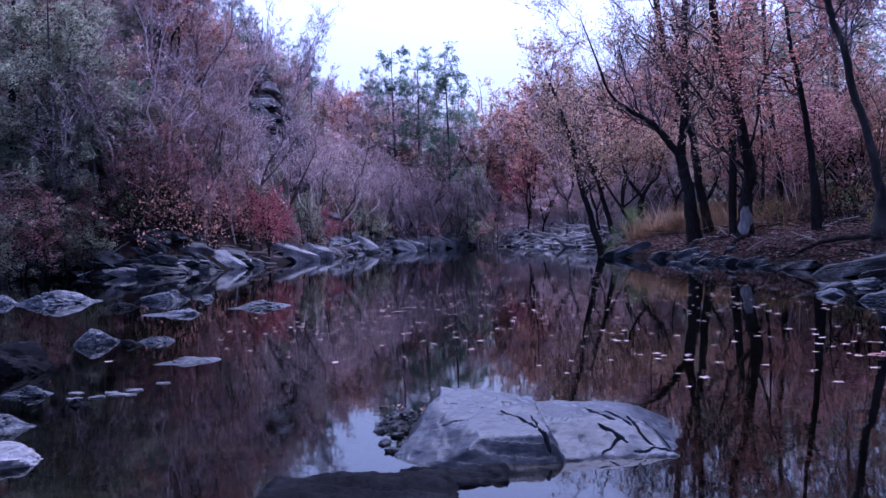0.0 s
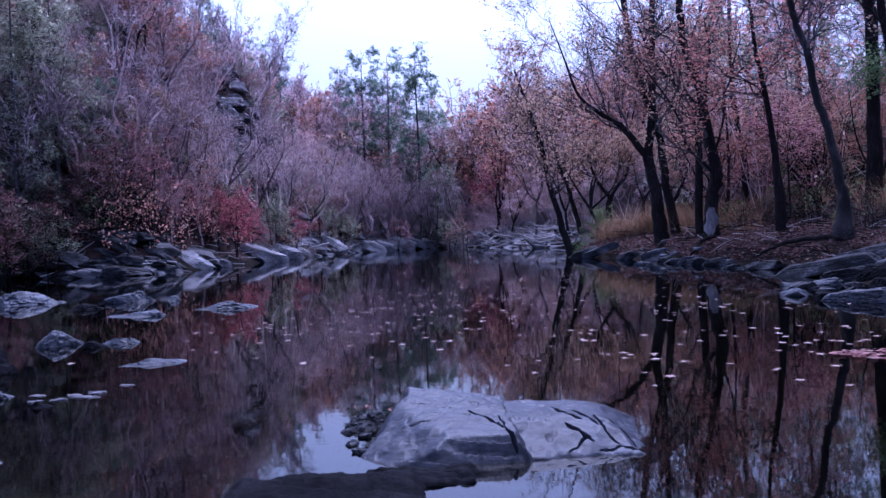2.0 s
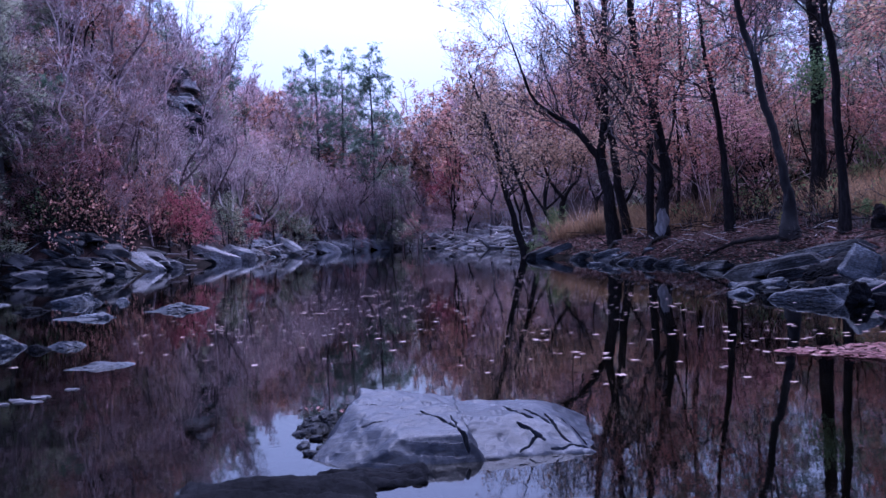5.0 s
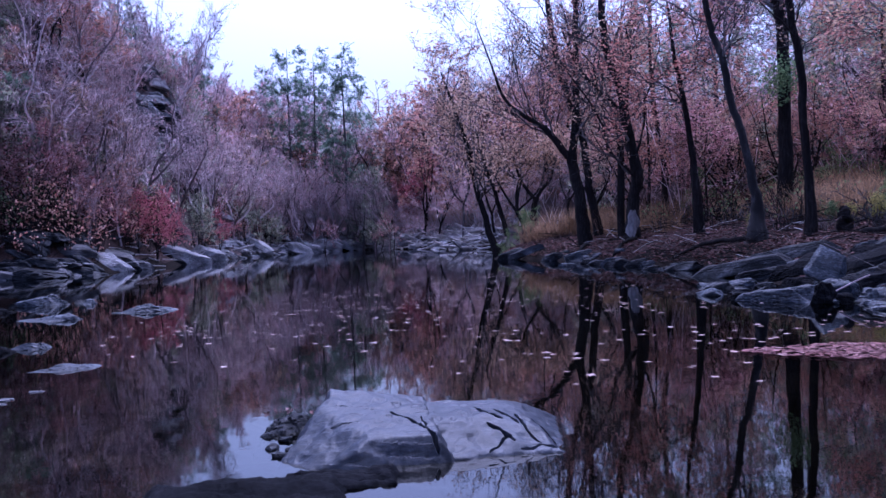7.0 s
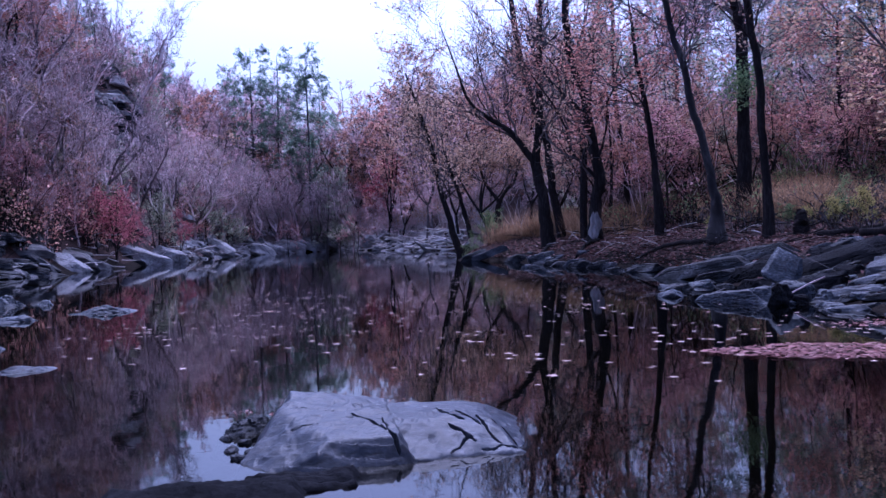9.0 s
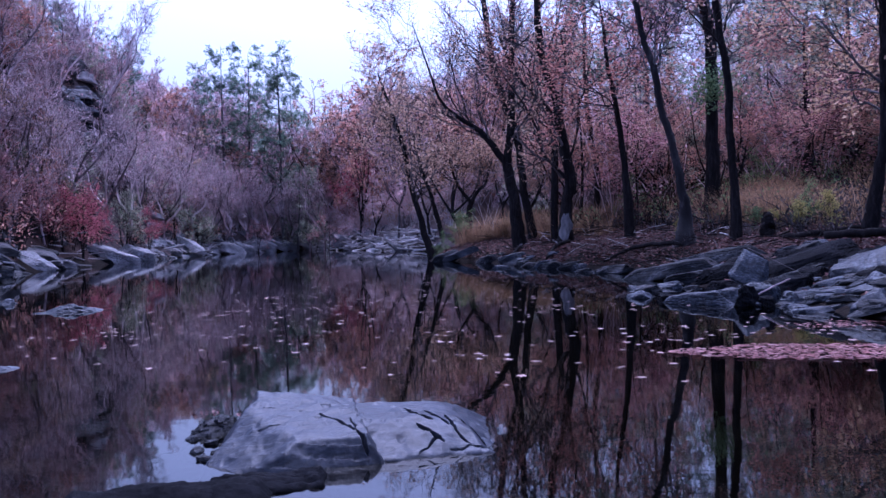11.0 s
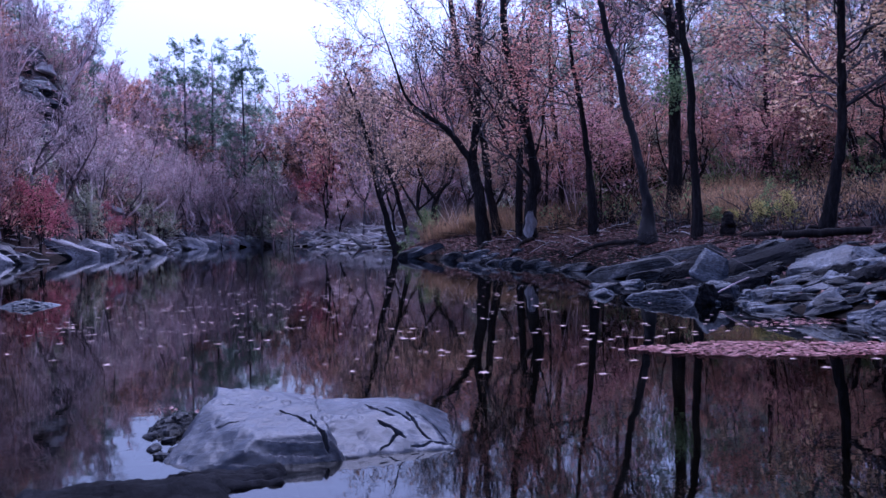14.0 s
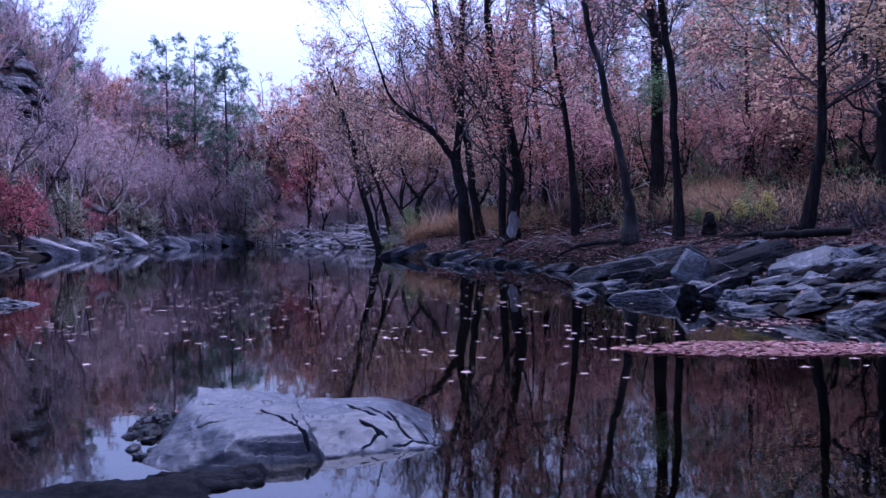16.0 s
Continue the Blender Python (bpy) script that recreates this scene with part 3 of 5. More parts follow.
# the slanting ledges on the wooded shore: x, y, z, length, width, tall, turn, lean, pitch, wet (damp and shade-dark)
for n, (x, y, z, ln, wd, tall, turn, lean, pitch, wet) in enumerate([
        (6.08, 11.1, 0.02, 1.25, 0.42, 0.30, -58, -9, 6, 0), (6.30, 10.85, 0.08, 0.8, 0.35, 0.26, -55, -12, 4, 0), (5.85, 11.6, 0.03, 0.4, 0.3, 0.16, -50, -4, 0, 1),
        (6.42, 10.45, 0.10, 0.34, 0.3, 0.3, 20, 10, 0, 1), (6.62, 10.3, 0.03, 0.3, 0.26, 0.2, 50, 0, 0, 1), (7.45, 10.05, 0.0, 1.75, 0.85, 0.48, -66, -1, 3, 0),
        (7.1, 8.75, 0.06, 0.85, 0.5, 0.36, -38, -15, 4, 0), (6.86, 7.65, 0.03, 1.0, 0.55, 0.34, -42, -14, 0, 0), (7.5, 7.3, 0.1, 0.9, 0.6, 0.36, -35, -12, 6, 0),
        (8.0, 8.95, 0.28, 1.2, 0.9, 0.46, -38, -11, 8, 1), (7.55, 8.2, 0.2, 0.7, 0.5, 0.4, -20, 8, 0, 1), (7.75, 9.6, 0.2, 0.8, 0.6, 0.34, -50, -14, 6, 0),
        (8.55, 10.5, 0.45, 1.35, 0.95, 0.34, -38, -9, 12, 0), (7.72, 12.3, 0.36, 0.62, 0.16, 0.62, -28, 14, -24, 0), (7.6, 11.2, 0.16, 0.9, 0.5, 0.34, -50, -10, 4, 1), (6.95, 11.0, 0.1, 0.7, 0.4, 0.3, -50, -12, 4, 0), (7.5, 9.3, 0.14, 0.8, 0.5, 0.34, -46, -13, 4, 0), (7.3, 8.2, 0.08, 0.7, 0.45, 0.3, -40, -14, 4, 0), (8.2, 8.0, 0.26, 1.1, 0.8, 0.44, -36, -12, 8, 1), (8.15, 10.0, 0.28, 0.9, 0.6, 0.4, -48, -12, 6, 1), (7.15, 7.0, 0.04, 0.9, 0.5, 0.3, -40, -14, 0, 0), (8.9, 7.6, 0.4, 1.3, 0.9, 0.5, -36, -10, 8, 1), (8.65, 12.2, 0.50, 1.9, 1.0, 0.32, -14, -11, 6, 1),
        (8.35, 11.5, 0.2, 0.8, 0.6, 0.5, -30, 0, 0, 1), (9.3, 11.5, 0.6, 1.2, 0.9, 0.45, -45, -9, 6, 1),
        (9.6, 10.2, 0.6, 1.5, 1.1, 0.5, -35, -8, 8, 1), (8.9, 8.6, 0.45, 1.4, 1.0, 0.5, -38, -10, 8, 1), (9.0, 9.6, 0.5, 1.0, 0.8, 0.45, -60, -12, 4, 1),
        (8.30, 16.5, 0.22, 2.3, 0.6, 0.30, -62, -10, 3, 1), (9.2, 16.1, 0.48, 2.2, 0.6, 0.28, -58, -9, 5, 1), (8.2, 15.4, 0.1, 1.5, 0.5, 0.26, -58, -8, 0, 1),
        (8.4, 14.2, 0.25, 1.5, 0.7, 0.4, -52, -12, 4, 1), (7.7, 13.2, 0.06, 0.9, 0.4, 0.26, -50, -10, 0, 1),
        (9.9, 13.7, 0.7, 1.7, 0.8, 0.36, -44, -9, 6, 1), (8.25, 28.2, 0.14, 1.3, 0.7, 0.5, -20, -12, 0, 0), (7.3, 34.9, 0.18, 1.7, 0.6, 0.5, -25, -15, 0, 1),
        (7.8, 34.4, 0.32, 1.5, 0.35, 0.3, -20, -18, 0, 0), (7.2, 25.8, 0.0, 0.65, 0.4, 0.18, 0, 3, 0, 0), (8.75, 22.9, 0.06, 0.6, 0.4, 0.24, 10, -5, 0, 0),
        (8.25, 26.0, 0.04, 0.7, 0.4, 0.22, -10, 5, 0, 1), (8.1, 31.0, 0.1, 1.0, 0.6, 0.4, -30, -10, 0, 1), (8.35, 24.4, 0.05, 1.1, 0.6, 0.30, -20, -8, 0, 1), (8.55, 25.3, 0.08, 0.9, 0.5, 0.30, -35, -10, 0, 0), (8.6, 23.6, 0.06, 1.0, 0.5, 0.26, -50, -6, 0, 1), (8.3, 27.0, 0.06, 0.8, 0.5, 0.26, 10, -6, 0, 1), (8.7, 20.2, 0.1, 1.2, 0.5, 0.24, -60, -7, 0, 1)]):
    jumbled = n not in (0, 1, 5, 13) and y < 15
    if jumbled:
        turn, lean, pitch = turn + chance.uniform(-30, 26), lean + chance.uniform(-9, 7), pitch + chance.uniform(-8, 12)
    low = 0.2 if x > 8.7 and y < 15 else 0.0
    ridged = jumbled and n % 3 == 0
    # the black slate here puts the shade under the ledges into their colour
    rock(90 + n, x, y, z - low, ln, wd, tall * (1.35 if ridged else 1.0), turn, lean, pitch, SOAKED_AND_SHADED if jumbled and wet and y > 8.5 else WETSTONE if wet else STONE,
         "dark slanting slate ledge on the shore, damp and shade-toned" if wet else "blue-grey slanting slate slab on the shore", "rocks on the wooded shore", "ridge" if ridged else "slab")
rng = np.random.default_rng(61)
shards = []
rubble = [rock_mesh(160 + k, 1.0, 0.7, 0.5, WETSTONE if k % 2 else STONE, "slab" if k % 2 else "ridge", 24, 20) for k in range(4)]
for k in range(80):
    u = rng.uniform(0, 1)
    x, y = (7.0 + 3.4 * u + rng.normal() * 0.5, 7.4 + rng.uniform(0, 7.5)) if k < 62 else (8.5 + rng.normal() * 0.35, rng.uniform(14, 34))
    big = rng.uniform(0.18, 0.5)
    ob = new("rock", rubble[k % 4])
    ob.matrix_basis = pose(x, y, max(height(x, y), -0.03) + 0.08 * big, rng.uniform(-15, 15), rng.uniform(-22, 5), rng.uniform(-80, -10)) @ Matrix.Diagonal((big * 1.3, big, big * 0.7, 1))
    tagged(ob, "small broken slate stone between the ledges", "rock", "rocks on the wooded shore")

def heap(name, stones, label):
    """Many stones of a heap joined into one, out of (mesh, pose) pairs."""
    verts, quads, slots, mats, start = [], [], [], [], 0
    for me, m in stones:
        co, q, M = np.zeros(len(me.vertices) * 3, np.float32), np.zeros(len(me.loops), np.int32), np.array(m)
        me.vertices.foreach_get("co", co)
        me.loops.foreach_get("vertex_index", q)
        verts.append(co.reshape(-1, 3) @ M[:3, :3].T + M[:3, 3])
        quads.append(q.reshape(-1, 4) + start)
        start += len(me.vertices)
        if me.materials[0] not in mats:
            mats.append(me.materials[0])
        slots.append(np.full(len(quads[-1]), mats.index(me.materials[0]), np.int32))
    both = mesh(name, np.concatenate(verts), np.concatenate(quads), mats[0])
    for mat in mats[1:]:
        both.materials.append(mat)
    both.polygons.foreach_set("material_index", np.concatenate(slots))
    both.set_sharp_from_angle(angle=radians(15))
    return tagged(new(name, both), label, "stones", kind="stuff")


for k in range(150):
    x, y = 6.8 + 2.6 * rng.uniform(0, 1) + rng.normal() * 0.2, rng.uniform(6.6, 12.6)
    big = rng.uniform(0.16, 0.42)
    shards.append((rubble[1 + k % 2 * 2] if k % 3 else rubble[0], pose(x, y, max(height(x, y), -0.03) + 0.10 * big, rng.uniform(-20, 20), rng.uniform(-28, 5), rng.uniform(-80, -10)) @ Matrix.Diagonal((big * 1.6, big, big * 0.6, 1))))
heap("slate_shards", shards, "dark broken slate shards between the ledges")

# the tumbled stones along the foot of the hillside
rng = np.random.default_rng(5)
for n, (x, y, z, ln, wd, tall, turn, lean) in enumerate([
        (-10.2, 54.0, 0.62, 4.3, 1.5, 0.9, -14, 15), (-9.3, 60.0, 0.55, 2.6, 1.3, 0.8, -18, 17), (-7.0, 74.0, 1.05, 3.6, 1.2, 0.55, -18, 30),
        (-11.2, 42.5, 0.35, 2.6, 1.4, 0.9, -10, 24),
        (-1.2, 85.4, 0.7, 3.4, 1.6, 1.2, 5, 8), (1.4, 88.0, 0.6, 2.8, 1.4, 1.0, 0, 12), (6.3, 82.0, 0.9, 1.8, 1.0, 1.4, 10, 20), (-4.0, 81.3, 0.6, 2.8, 1.3, 0.9, -20, 16), (-2.6, 83.2, 0.5, 2.4, 1.2, 0.8, -10, 18),
        (0.2, 87.2, 0.8, 2.6, 1.2, 0.8, -12, 20), (3.2, 89.8, 0.9, 2.6, 1.3, 1.0, 8, 14)]):
    rock(150 + n, x, y, z, ln, wd, tall, turn, lean, 0, PALESTONE, "big pale tilted stone slab at the creek's edge", "stones along the far shore", "slab" if n < 3 else "ridge")
bank = [rock_mesh(170 + k, 1.0, 0.7, 0.62, WETSTONE if k % 2 == 0 else BANKSTONE, "slab" if k % 7 < 5 else "ridge", 26, 22) for k in range(7)]
edge = SHORE[15:29]
for k in range(170):
    s = rng.uniform(0, len(edge) - 1.001)
    i = int(s)
    p = edge[i] + (edge[i + 1] - edge[i]) * (s - i)
    q = edge[i + 1] - edge[i]
    out = np.array([q[1], -q[0]]) / np.hypot(*q)
    off = rng.uniform(-0.3, 2.4)
    x, y = p - out * off if not shore_distance(np.array([p[0] - out[0]]), np.array([p[1] - out[1]]))[2][0] else p + out * off
    big = rng.choice([0.45, 0.7, 1.0, 1.7]) * rng.uniform(0.7, 1.2) * (0.8 if y > 66 else 0.88)
    ob = new("rock", bank[k % 7])
    ob.matrix_basis = pose(x, y, max(height(x, y), -0.05) - 0.05 * big, rng.uniform(-18, 18), rng.uniform(4, 36), rng.uniform(-45, 25)) @ Matrix.Diagonal((big * 1.7, big, big * 0.55, 1))
    tagged(ob, "weathered grey stone tumbled at the water's edge", "rock", "stones along the far shore")
# the heap of flat stones at the far end, and the low dark shelves under the overhanging wood
far_heap, shelf_heap = [], []
pale = [rock_mesh(290 + k, 1.0, 0.7, 0.55, PALESTONE, "slab" if k % 2 else "ridge", 24, 20) for k in range(4)]
for k in range(460):
    far_end = k < 400
    x, y = polar(rng.uniform(-8.5, 8.5), rng.uniform(64, 93)) if far_end else polar(rng.uniform(-31, -17), rng.uniform(36, 44))
    d, near, inside = shore_distance(np.array([x]), np.array([y]))
    if inside[0] and d[0] > 0.5 or d[0] > (3.6 if far_end else 2.5):
        continue
    big = rng.uniform(0.6, 1.9)
    lot = far_heap if far_end else shelf_heap
    lot.append((pale[k % 4] if far_end else bank[k % 4 * 2], pose(x, y, max(height(x, y), -0.03) + 0.06, rng.uniform(-14, 14), rng.uniform(-6, 20), rng.uniform(-50, 50)) @ Matrix.Diagonal((big * 1.5, big * 0.9, big * (0.6 if far_end else 0.4), 1))))
heap("shore_stones", far_heap, "heap of flat grey stones at the far shore")
heap("shore_stones", shelf_heap, "low dark stone shelves at the foot of the wood")
# the crag that shows between the trees
CRAG = (-14.3, 69.8)
crag = tagged(new("crag"), "dark layered rock crag on the wooded hillside", "crag")
crag.matrix_basis = pose(CRAG[0], CRAG[1], height(*CRAG))
for k in range(90):
    a, b = rng.uniform(-1, 1), rng.uniform(-1, 1)
    x, y = CRAG[0] + a * 3.2 - b * 0.4, CRAG[1] + b * 2.8
    big = rng.uniform(0.7, 1.8)
    stone = part("stone", (pale + bank[1:6:2])[k % 7] if k % 6 else bank[0], crag)
    stone.matrix_basis = pose(x - CRAG[0], y - CRAG[1], height(x, y) - height(*CRAG) + 0.25, rng.uniform(-12, 12), rng.uniform(-4, 16), rng.uniform(-40, 40)) @ Matrix.Diagonal((big * 1.7, big, big * 0.9, 1))
rock(188, -14.35, 71.3, 14.75, 1.9, 1.3, 0.9, 20, 5, 0, DRIFT, "pale block of stone on top of the crag", "stones of the crag")


# ---- trees ----
def join(*lots):
    verts, quads, start = [], [], 0
    for v, q in lots:
        verts.append(v)
        quads.append(q + start)
        start += len(v)
    return np.concatenate(verts), np.concatenate(quads)


def grow(seed, stems, count, size, limbs, twig=(6, 6), reach=(0.5, 0.5), least=0.007, sides=9, flat=0.3, narrow=0.6, jitter=0.08, bole=0):
    """Trunk, branches and leaves: stems are (points, radii); limbs is (how many, from, to, length, spread, lift)."""
    rng = np.random.default_rng(seed)
    trunks = [curve(p, r, 5 * len(p)) for p, r in stems]
    for P, R in trunks:
        P += rng.normal(size=P.shape) * R[..., None] * 0.10
    k, lo, hi, length, turn, lift = limbs
    one = [sprout(rng, g, k, lo, hi, length, turn, lift, 6, 0.32, least * 1.6, 0.16) for g in trunks[bole:]]
    one = (np.concatenate([g[0] for g in one]), np.concatenate([g[1] for g in one]))
    two = sprout(rng, one, twig[0], 0.2, 1.0, length * reach[0], (0.4, 1.2), lift * 0.5, 3, 0.6, least * 1.2, 0.16)
    three = sprout(rng, two, twig[1], 0.15, 1.0, length * reach[0] * reach[1], (0.4, 1.2), 0.1, 2, 0.6, least, 0.2)
    where = np.concatenate([along(rng, three, int(count * 0.75), jitter), along(rng, two, count - int(count * 0.75), jitter)])
    return tubes(trunks, sides), join(tubes([one], 5), tubes([two], 3), tubes([three], 3)), leaf_quads(rng, where, size, flat, narrow)


def tree(seed, stems, bark, leaf, label, group, name="tree", twigs=None, **shape):
    foot = tagged(new(name), label, "shrub" if name == "shrub" else "tree", group)
    trunk, branches, leaves = grow(seed, stems, **shape)
    part("trunk", mesh("trunk", *trunk, bark), foot)
    part("branchwork", mesh("branchwork", *branches, twigs or bark), foot)["kind"] = "stuff"
    part("foliage", mesh("foliage", *leaves, LEAVES[leaf], False), foot)["kind"] = "stuff"
    return foot


def upright(rng, tall, radius, lean=0.06, n=5):
    """A stem that wavers a little on its way up."""
    z = np.linspace(0, tall, n)
    p = np.stack([np.cumsum(rng.normal(size=n) * lean * tall / n), np.cumsum(rng.normal(size=n) * lean * tall / n), z], -1)
    p[0, :2] = 0
    r = radius * np.interp(z / tall, [0, 0.06, 0.5, 1], [1.35, 1.0, 0.65, 0.12])
    return p, r


WOODS = "trees of the creek woods"
# each kind: its stems (height, radius, waver), bark, leaf, label and shape
KINDS = {
    "bare": ([(11, 0.10, 0.10)], TWIGBARK, "grey", "slender grey forked tree with bare twigs and a few withered leaves",
             dict(count=1300, size=0.12, limbs=(9, 0.1, 0.97, 2.7, (0.4, 1.0), 0.3), twig=(7, 5), reach=(0.42, 0.5), least=0.012, sides=6, bole=1)),
    "haze": ([(6, 0.06, 0.1), (5, 0.05, 0.16)], GREYBARK, "pink", "bushy many-stemmed grey sapling with fine bare twigs",
             dict(count=900, size=0.11, limbs=(9, 0.12, 0.97, 2.3, (0.4, 1.1), 0.4), twig=(5, 5), reach=(0.5, 0.5), least=0.010, sides=5)),
    "pink": ([(9, 0.12, 0.08)], BARK, "pink", "spreading tree with dull pinkish-red autumn leaves",
             dict(count=5200, size=0.135, limbs=(8, 0.12, 0.97, 2.6, (0.9, 1.5), 0.06), twig=(6, 5), reach=(0.45, 0.45), least=0.008, sides=6, flat=0.65, jitter=0.06, bole=1)),
    "rust": ([(10, 0.13, 0.06)], BARK, "rust", "spreading tree with rust-orange autumn leaves",
             dict(count=5200, size=0.135, limbs=(8, 0.12, 0.97, 2.8, (0.9, 1.5), 0.06), twig=(6, 5), reach=(0.45, 0.45), least=0.008, sides=6, flat=0.65, jitter=0.06, bole=1)),
    "crimson": ([(4.2, 0.05, 0.1), (3.6, 0.045, 0.2)], BARK, "crimson", "small bushy maple with crimson leaves",
                dict(count=2300, size=0.11, limbs=(10, 0.15, 0.97, 1.9, (0.5, 1.2), 0.25), twig=(5, 5), reach=(0.5, 0.5), least=0.006, sides=5, flat=0.4)),
    "tan": ([(8, 0.10, 0.08)], BARK, "tan", "thin spreading tree with yellowish-tan leaves",
            dict(count=1900, size=0.13, limbs=(8, 0.12, 0.97, 2.2, (0.7, 1.3), 0.12), twig=(6, 5), reach=(0.45, 0.45), least=0.008, sides=6, flat=0.5, bole=1)),
    "green": ([(3.0, 0.035, 0.15), (2.6, 0.03, 0.2)], BARK, "green", "low green shrub on the bank",
              dict(count=2200, size=0.10, limbs=(9, 0.1, 0.97, 1.4, (0.5, 1.2), 0.2), twig=(5, 4), reach=(0.5, 0.5), least=0.005, sides=5, flat=0.4)),
    "yellow": ([(1.6, 0.02, 0.15), (1.4, 0.02, 0.2)], BARK, "yellow", "low yellow-green shrub on the bank",
               dict(count=1100, size=0.09, limbs=(8, 0.1, 0.97, 0.8, (0.5, 1.2), 0.2), twig=(5, 4), reach=(0.5, 0.5), least=0.004, sides=5, flat=0.4)),
    "cedar": ([(7, 0.12, 0.03)], BARK, "pine", "dark green cedar with dense needles",
              dict(count=5500, size=0.24, limbs=(40, 0.12, 0.99, 2.2, (1.1, 1.6), 0.05), twig=(6, 3), reach=(0.4, 0.5), least=0.006, sides=6, flat=0.35, narrow=0.28, jitter=0.06)),
    "hemlock": ([(14, 0.14, 0.03)], TWIGBARK, "sage", "hemlock with drooping grey-green sprays",
                dict(count=7000, size=0.24, limbs=(42, 0.12, 0.99, 3.4, (1.15, 1.6), -0.06), twig=(7, 4), reach=(0.36, 0.5), least=0.008, sides=6, flat=0.6, narrow=0.3, jitter=0.08)),
    "layered": ([(5, 0.06, 0.12), (4.4, 0.05, 0.2)], BARK, "russet", "understory maple with flat layers of russet leaves",
                dict(count=3000, size=0.125, limbs=(12, 0.25, 0.97, 2.6, (1.1, 1.6), 0.02), twig=(6, 5), reach=(0.45, 0.45), least=0.006, sides=5, flat=0.75)),
    "sage": ([(4.5, 0.06, 0.12), (4.0, 0.05, 0.2)], BARK, "sage", "understory tree with flat layers of faded green leaves",
             dict(count=3200, size=0.12, limbs=(12, 0.2, 0.97, 2.3, (1.0, 1.6), 0.02), twig=(6, 5), reach=(0.45, 0.45), least=0.006, sides=5, flat=0.7)),
    "pine": ([(20, 0.17, 0.02)], TWIGBARK, "pine", "tall pine with tiers of dark green needles",
             dict(count=9000, size=0.38, limbs=(54, 0.27, 0.99, 3.7, (1.2, 1.6), 0.02), twig=(7, 3), reach=(0.34, 0.5), least=0.010, sides=7, flat=0.7, narrow=0.24, jitter=0.07)),
}
made, distant = {}, []


def forked(rng, tall, radius, forks):
    """A short bole that parts into crooked stems."""
    split = tall * rng.uniform(0.18, 0.3)
    foot = [(0, 0, 0), (rng.normal() * 0.1, rng.normal() * 0.1, split * 0.5), (rng.normal() * 0.25, rng.normal() * 0.25, split)]
    stems = [(foot, [radius * 1.3, radius, radius * 0.9])]
    for j in range(forks):
        a, out = rng.uniform(0, 6.28), tall * rng.uniform(0.12, 0.4)
        rise = (tall - split) * rng.uniform(0.6, 1.0)
        stems.append(([foot[-1]] + [(foot[-1][0] + math.cos(a) * out * u ** 0.7 + rng.normal() * 0.22, foot[-1][1] + math.sin(a) * out * u ** 0.7 + rng.normal() * 0.22, split + rise * u) for u in (0.25, 0.5, 0.75, 1.0)],
                      [radius * 0.7, radius * 0.55, radius * 0.42, radius * 0.28, radius * 0.1]))
    return stems


SPREADING = {"pink": 4, "rust": 4, "tan": 3, "bare": 3}


def stems_of(kind, seed):
    if kind in SPREADING:
        return forked(np.random.default_rng(seed), KINDS[kind][0][0][0], KINDS[kind][0][0][1], SPREADING[kind])
    return [upright(np.random.default_rng(seed + 31 * k), *shape) for k, shape in enumerate(KINDS[kind][0])]


def plant(kind, x, y, tall, turn=0.0, variant=0, sink=0.08):
    """A tree of that kind; those far off join the one mass of the distant woods."""
    m = pose(x, y, height(x, y) - sink, 0, 0, turn)
    first, bark, leaf, label, shape = KINDS[kind]
    seed = 1000 + 17 * variant + 100 * sorted(KINDS).index(kind)
    scale = Matrix.Scale(tall / first[0][0], 4)
    if math.hypot(x, y) > 66 and kind == "haze":
        return None
    if math.hypot(x, y) > 66 and kind not in ("pine", "crimson"):
        distant.append((kind, seed, m @ scale))
        return None
    key = (kind, variant)
    if key not in made:
        made[key] = tree(seed, stems_of(kind, seed), bark, leaf, label, WOODS, "shrub" if kind in ("green", "yellow") else "tree", GREYBARK if kind == "bare" else TWIGBARK if kind in SPREADING else None, **shape)
        made[key].matrix_basis = m @ scale
        return made[key]
    return copy_thing(made[key], m @ Matrix.Scale(tall / first[0][0] / made[key].scale.x, 4))


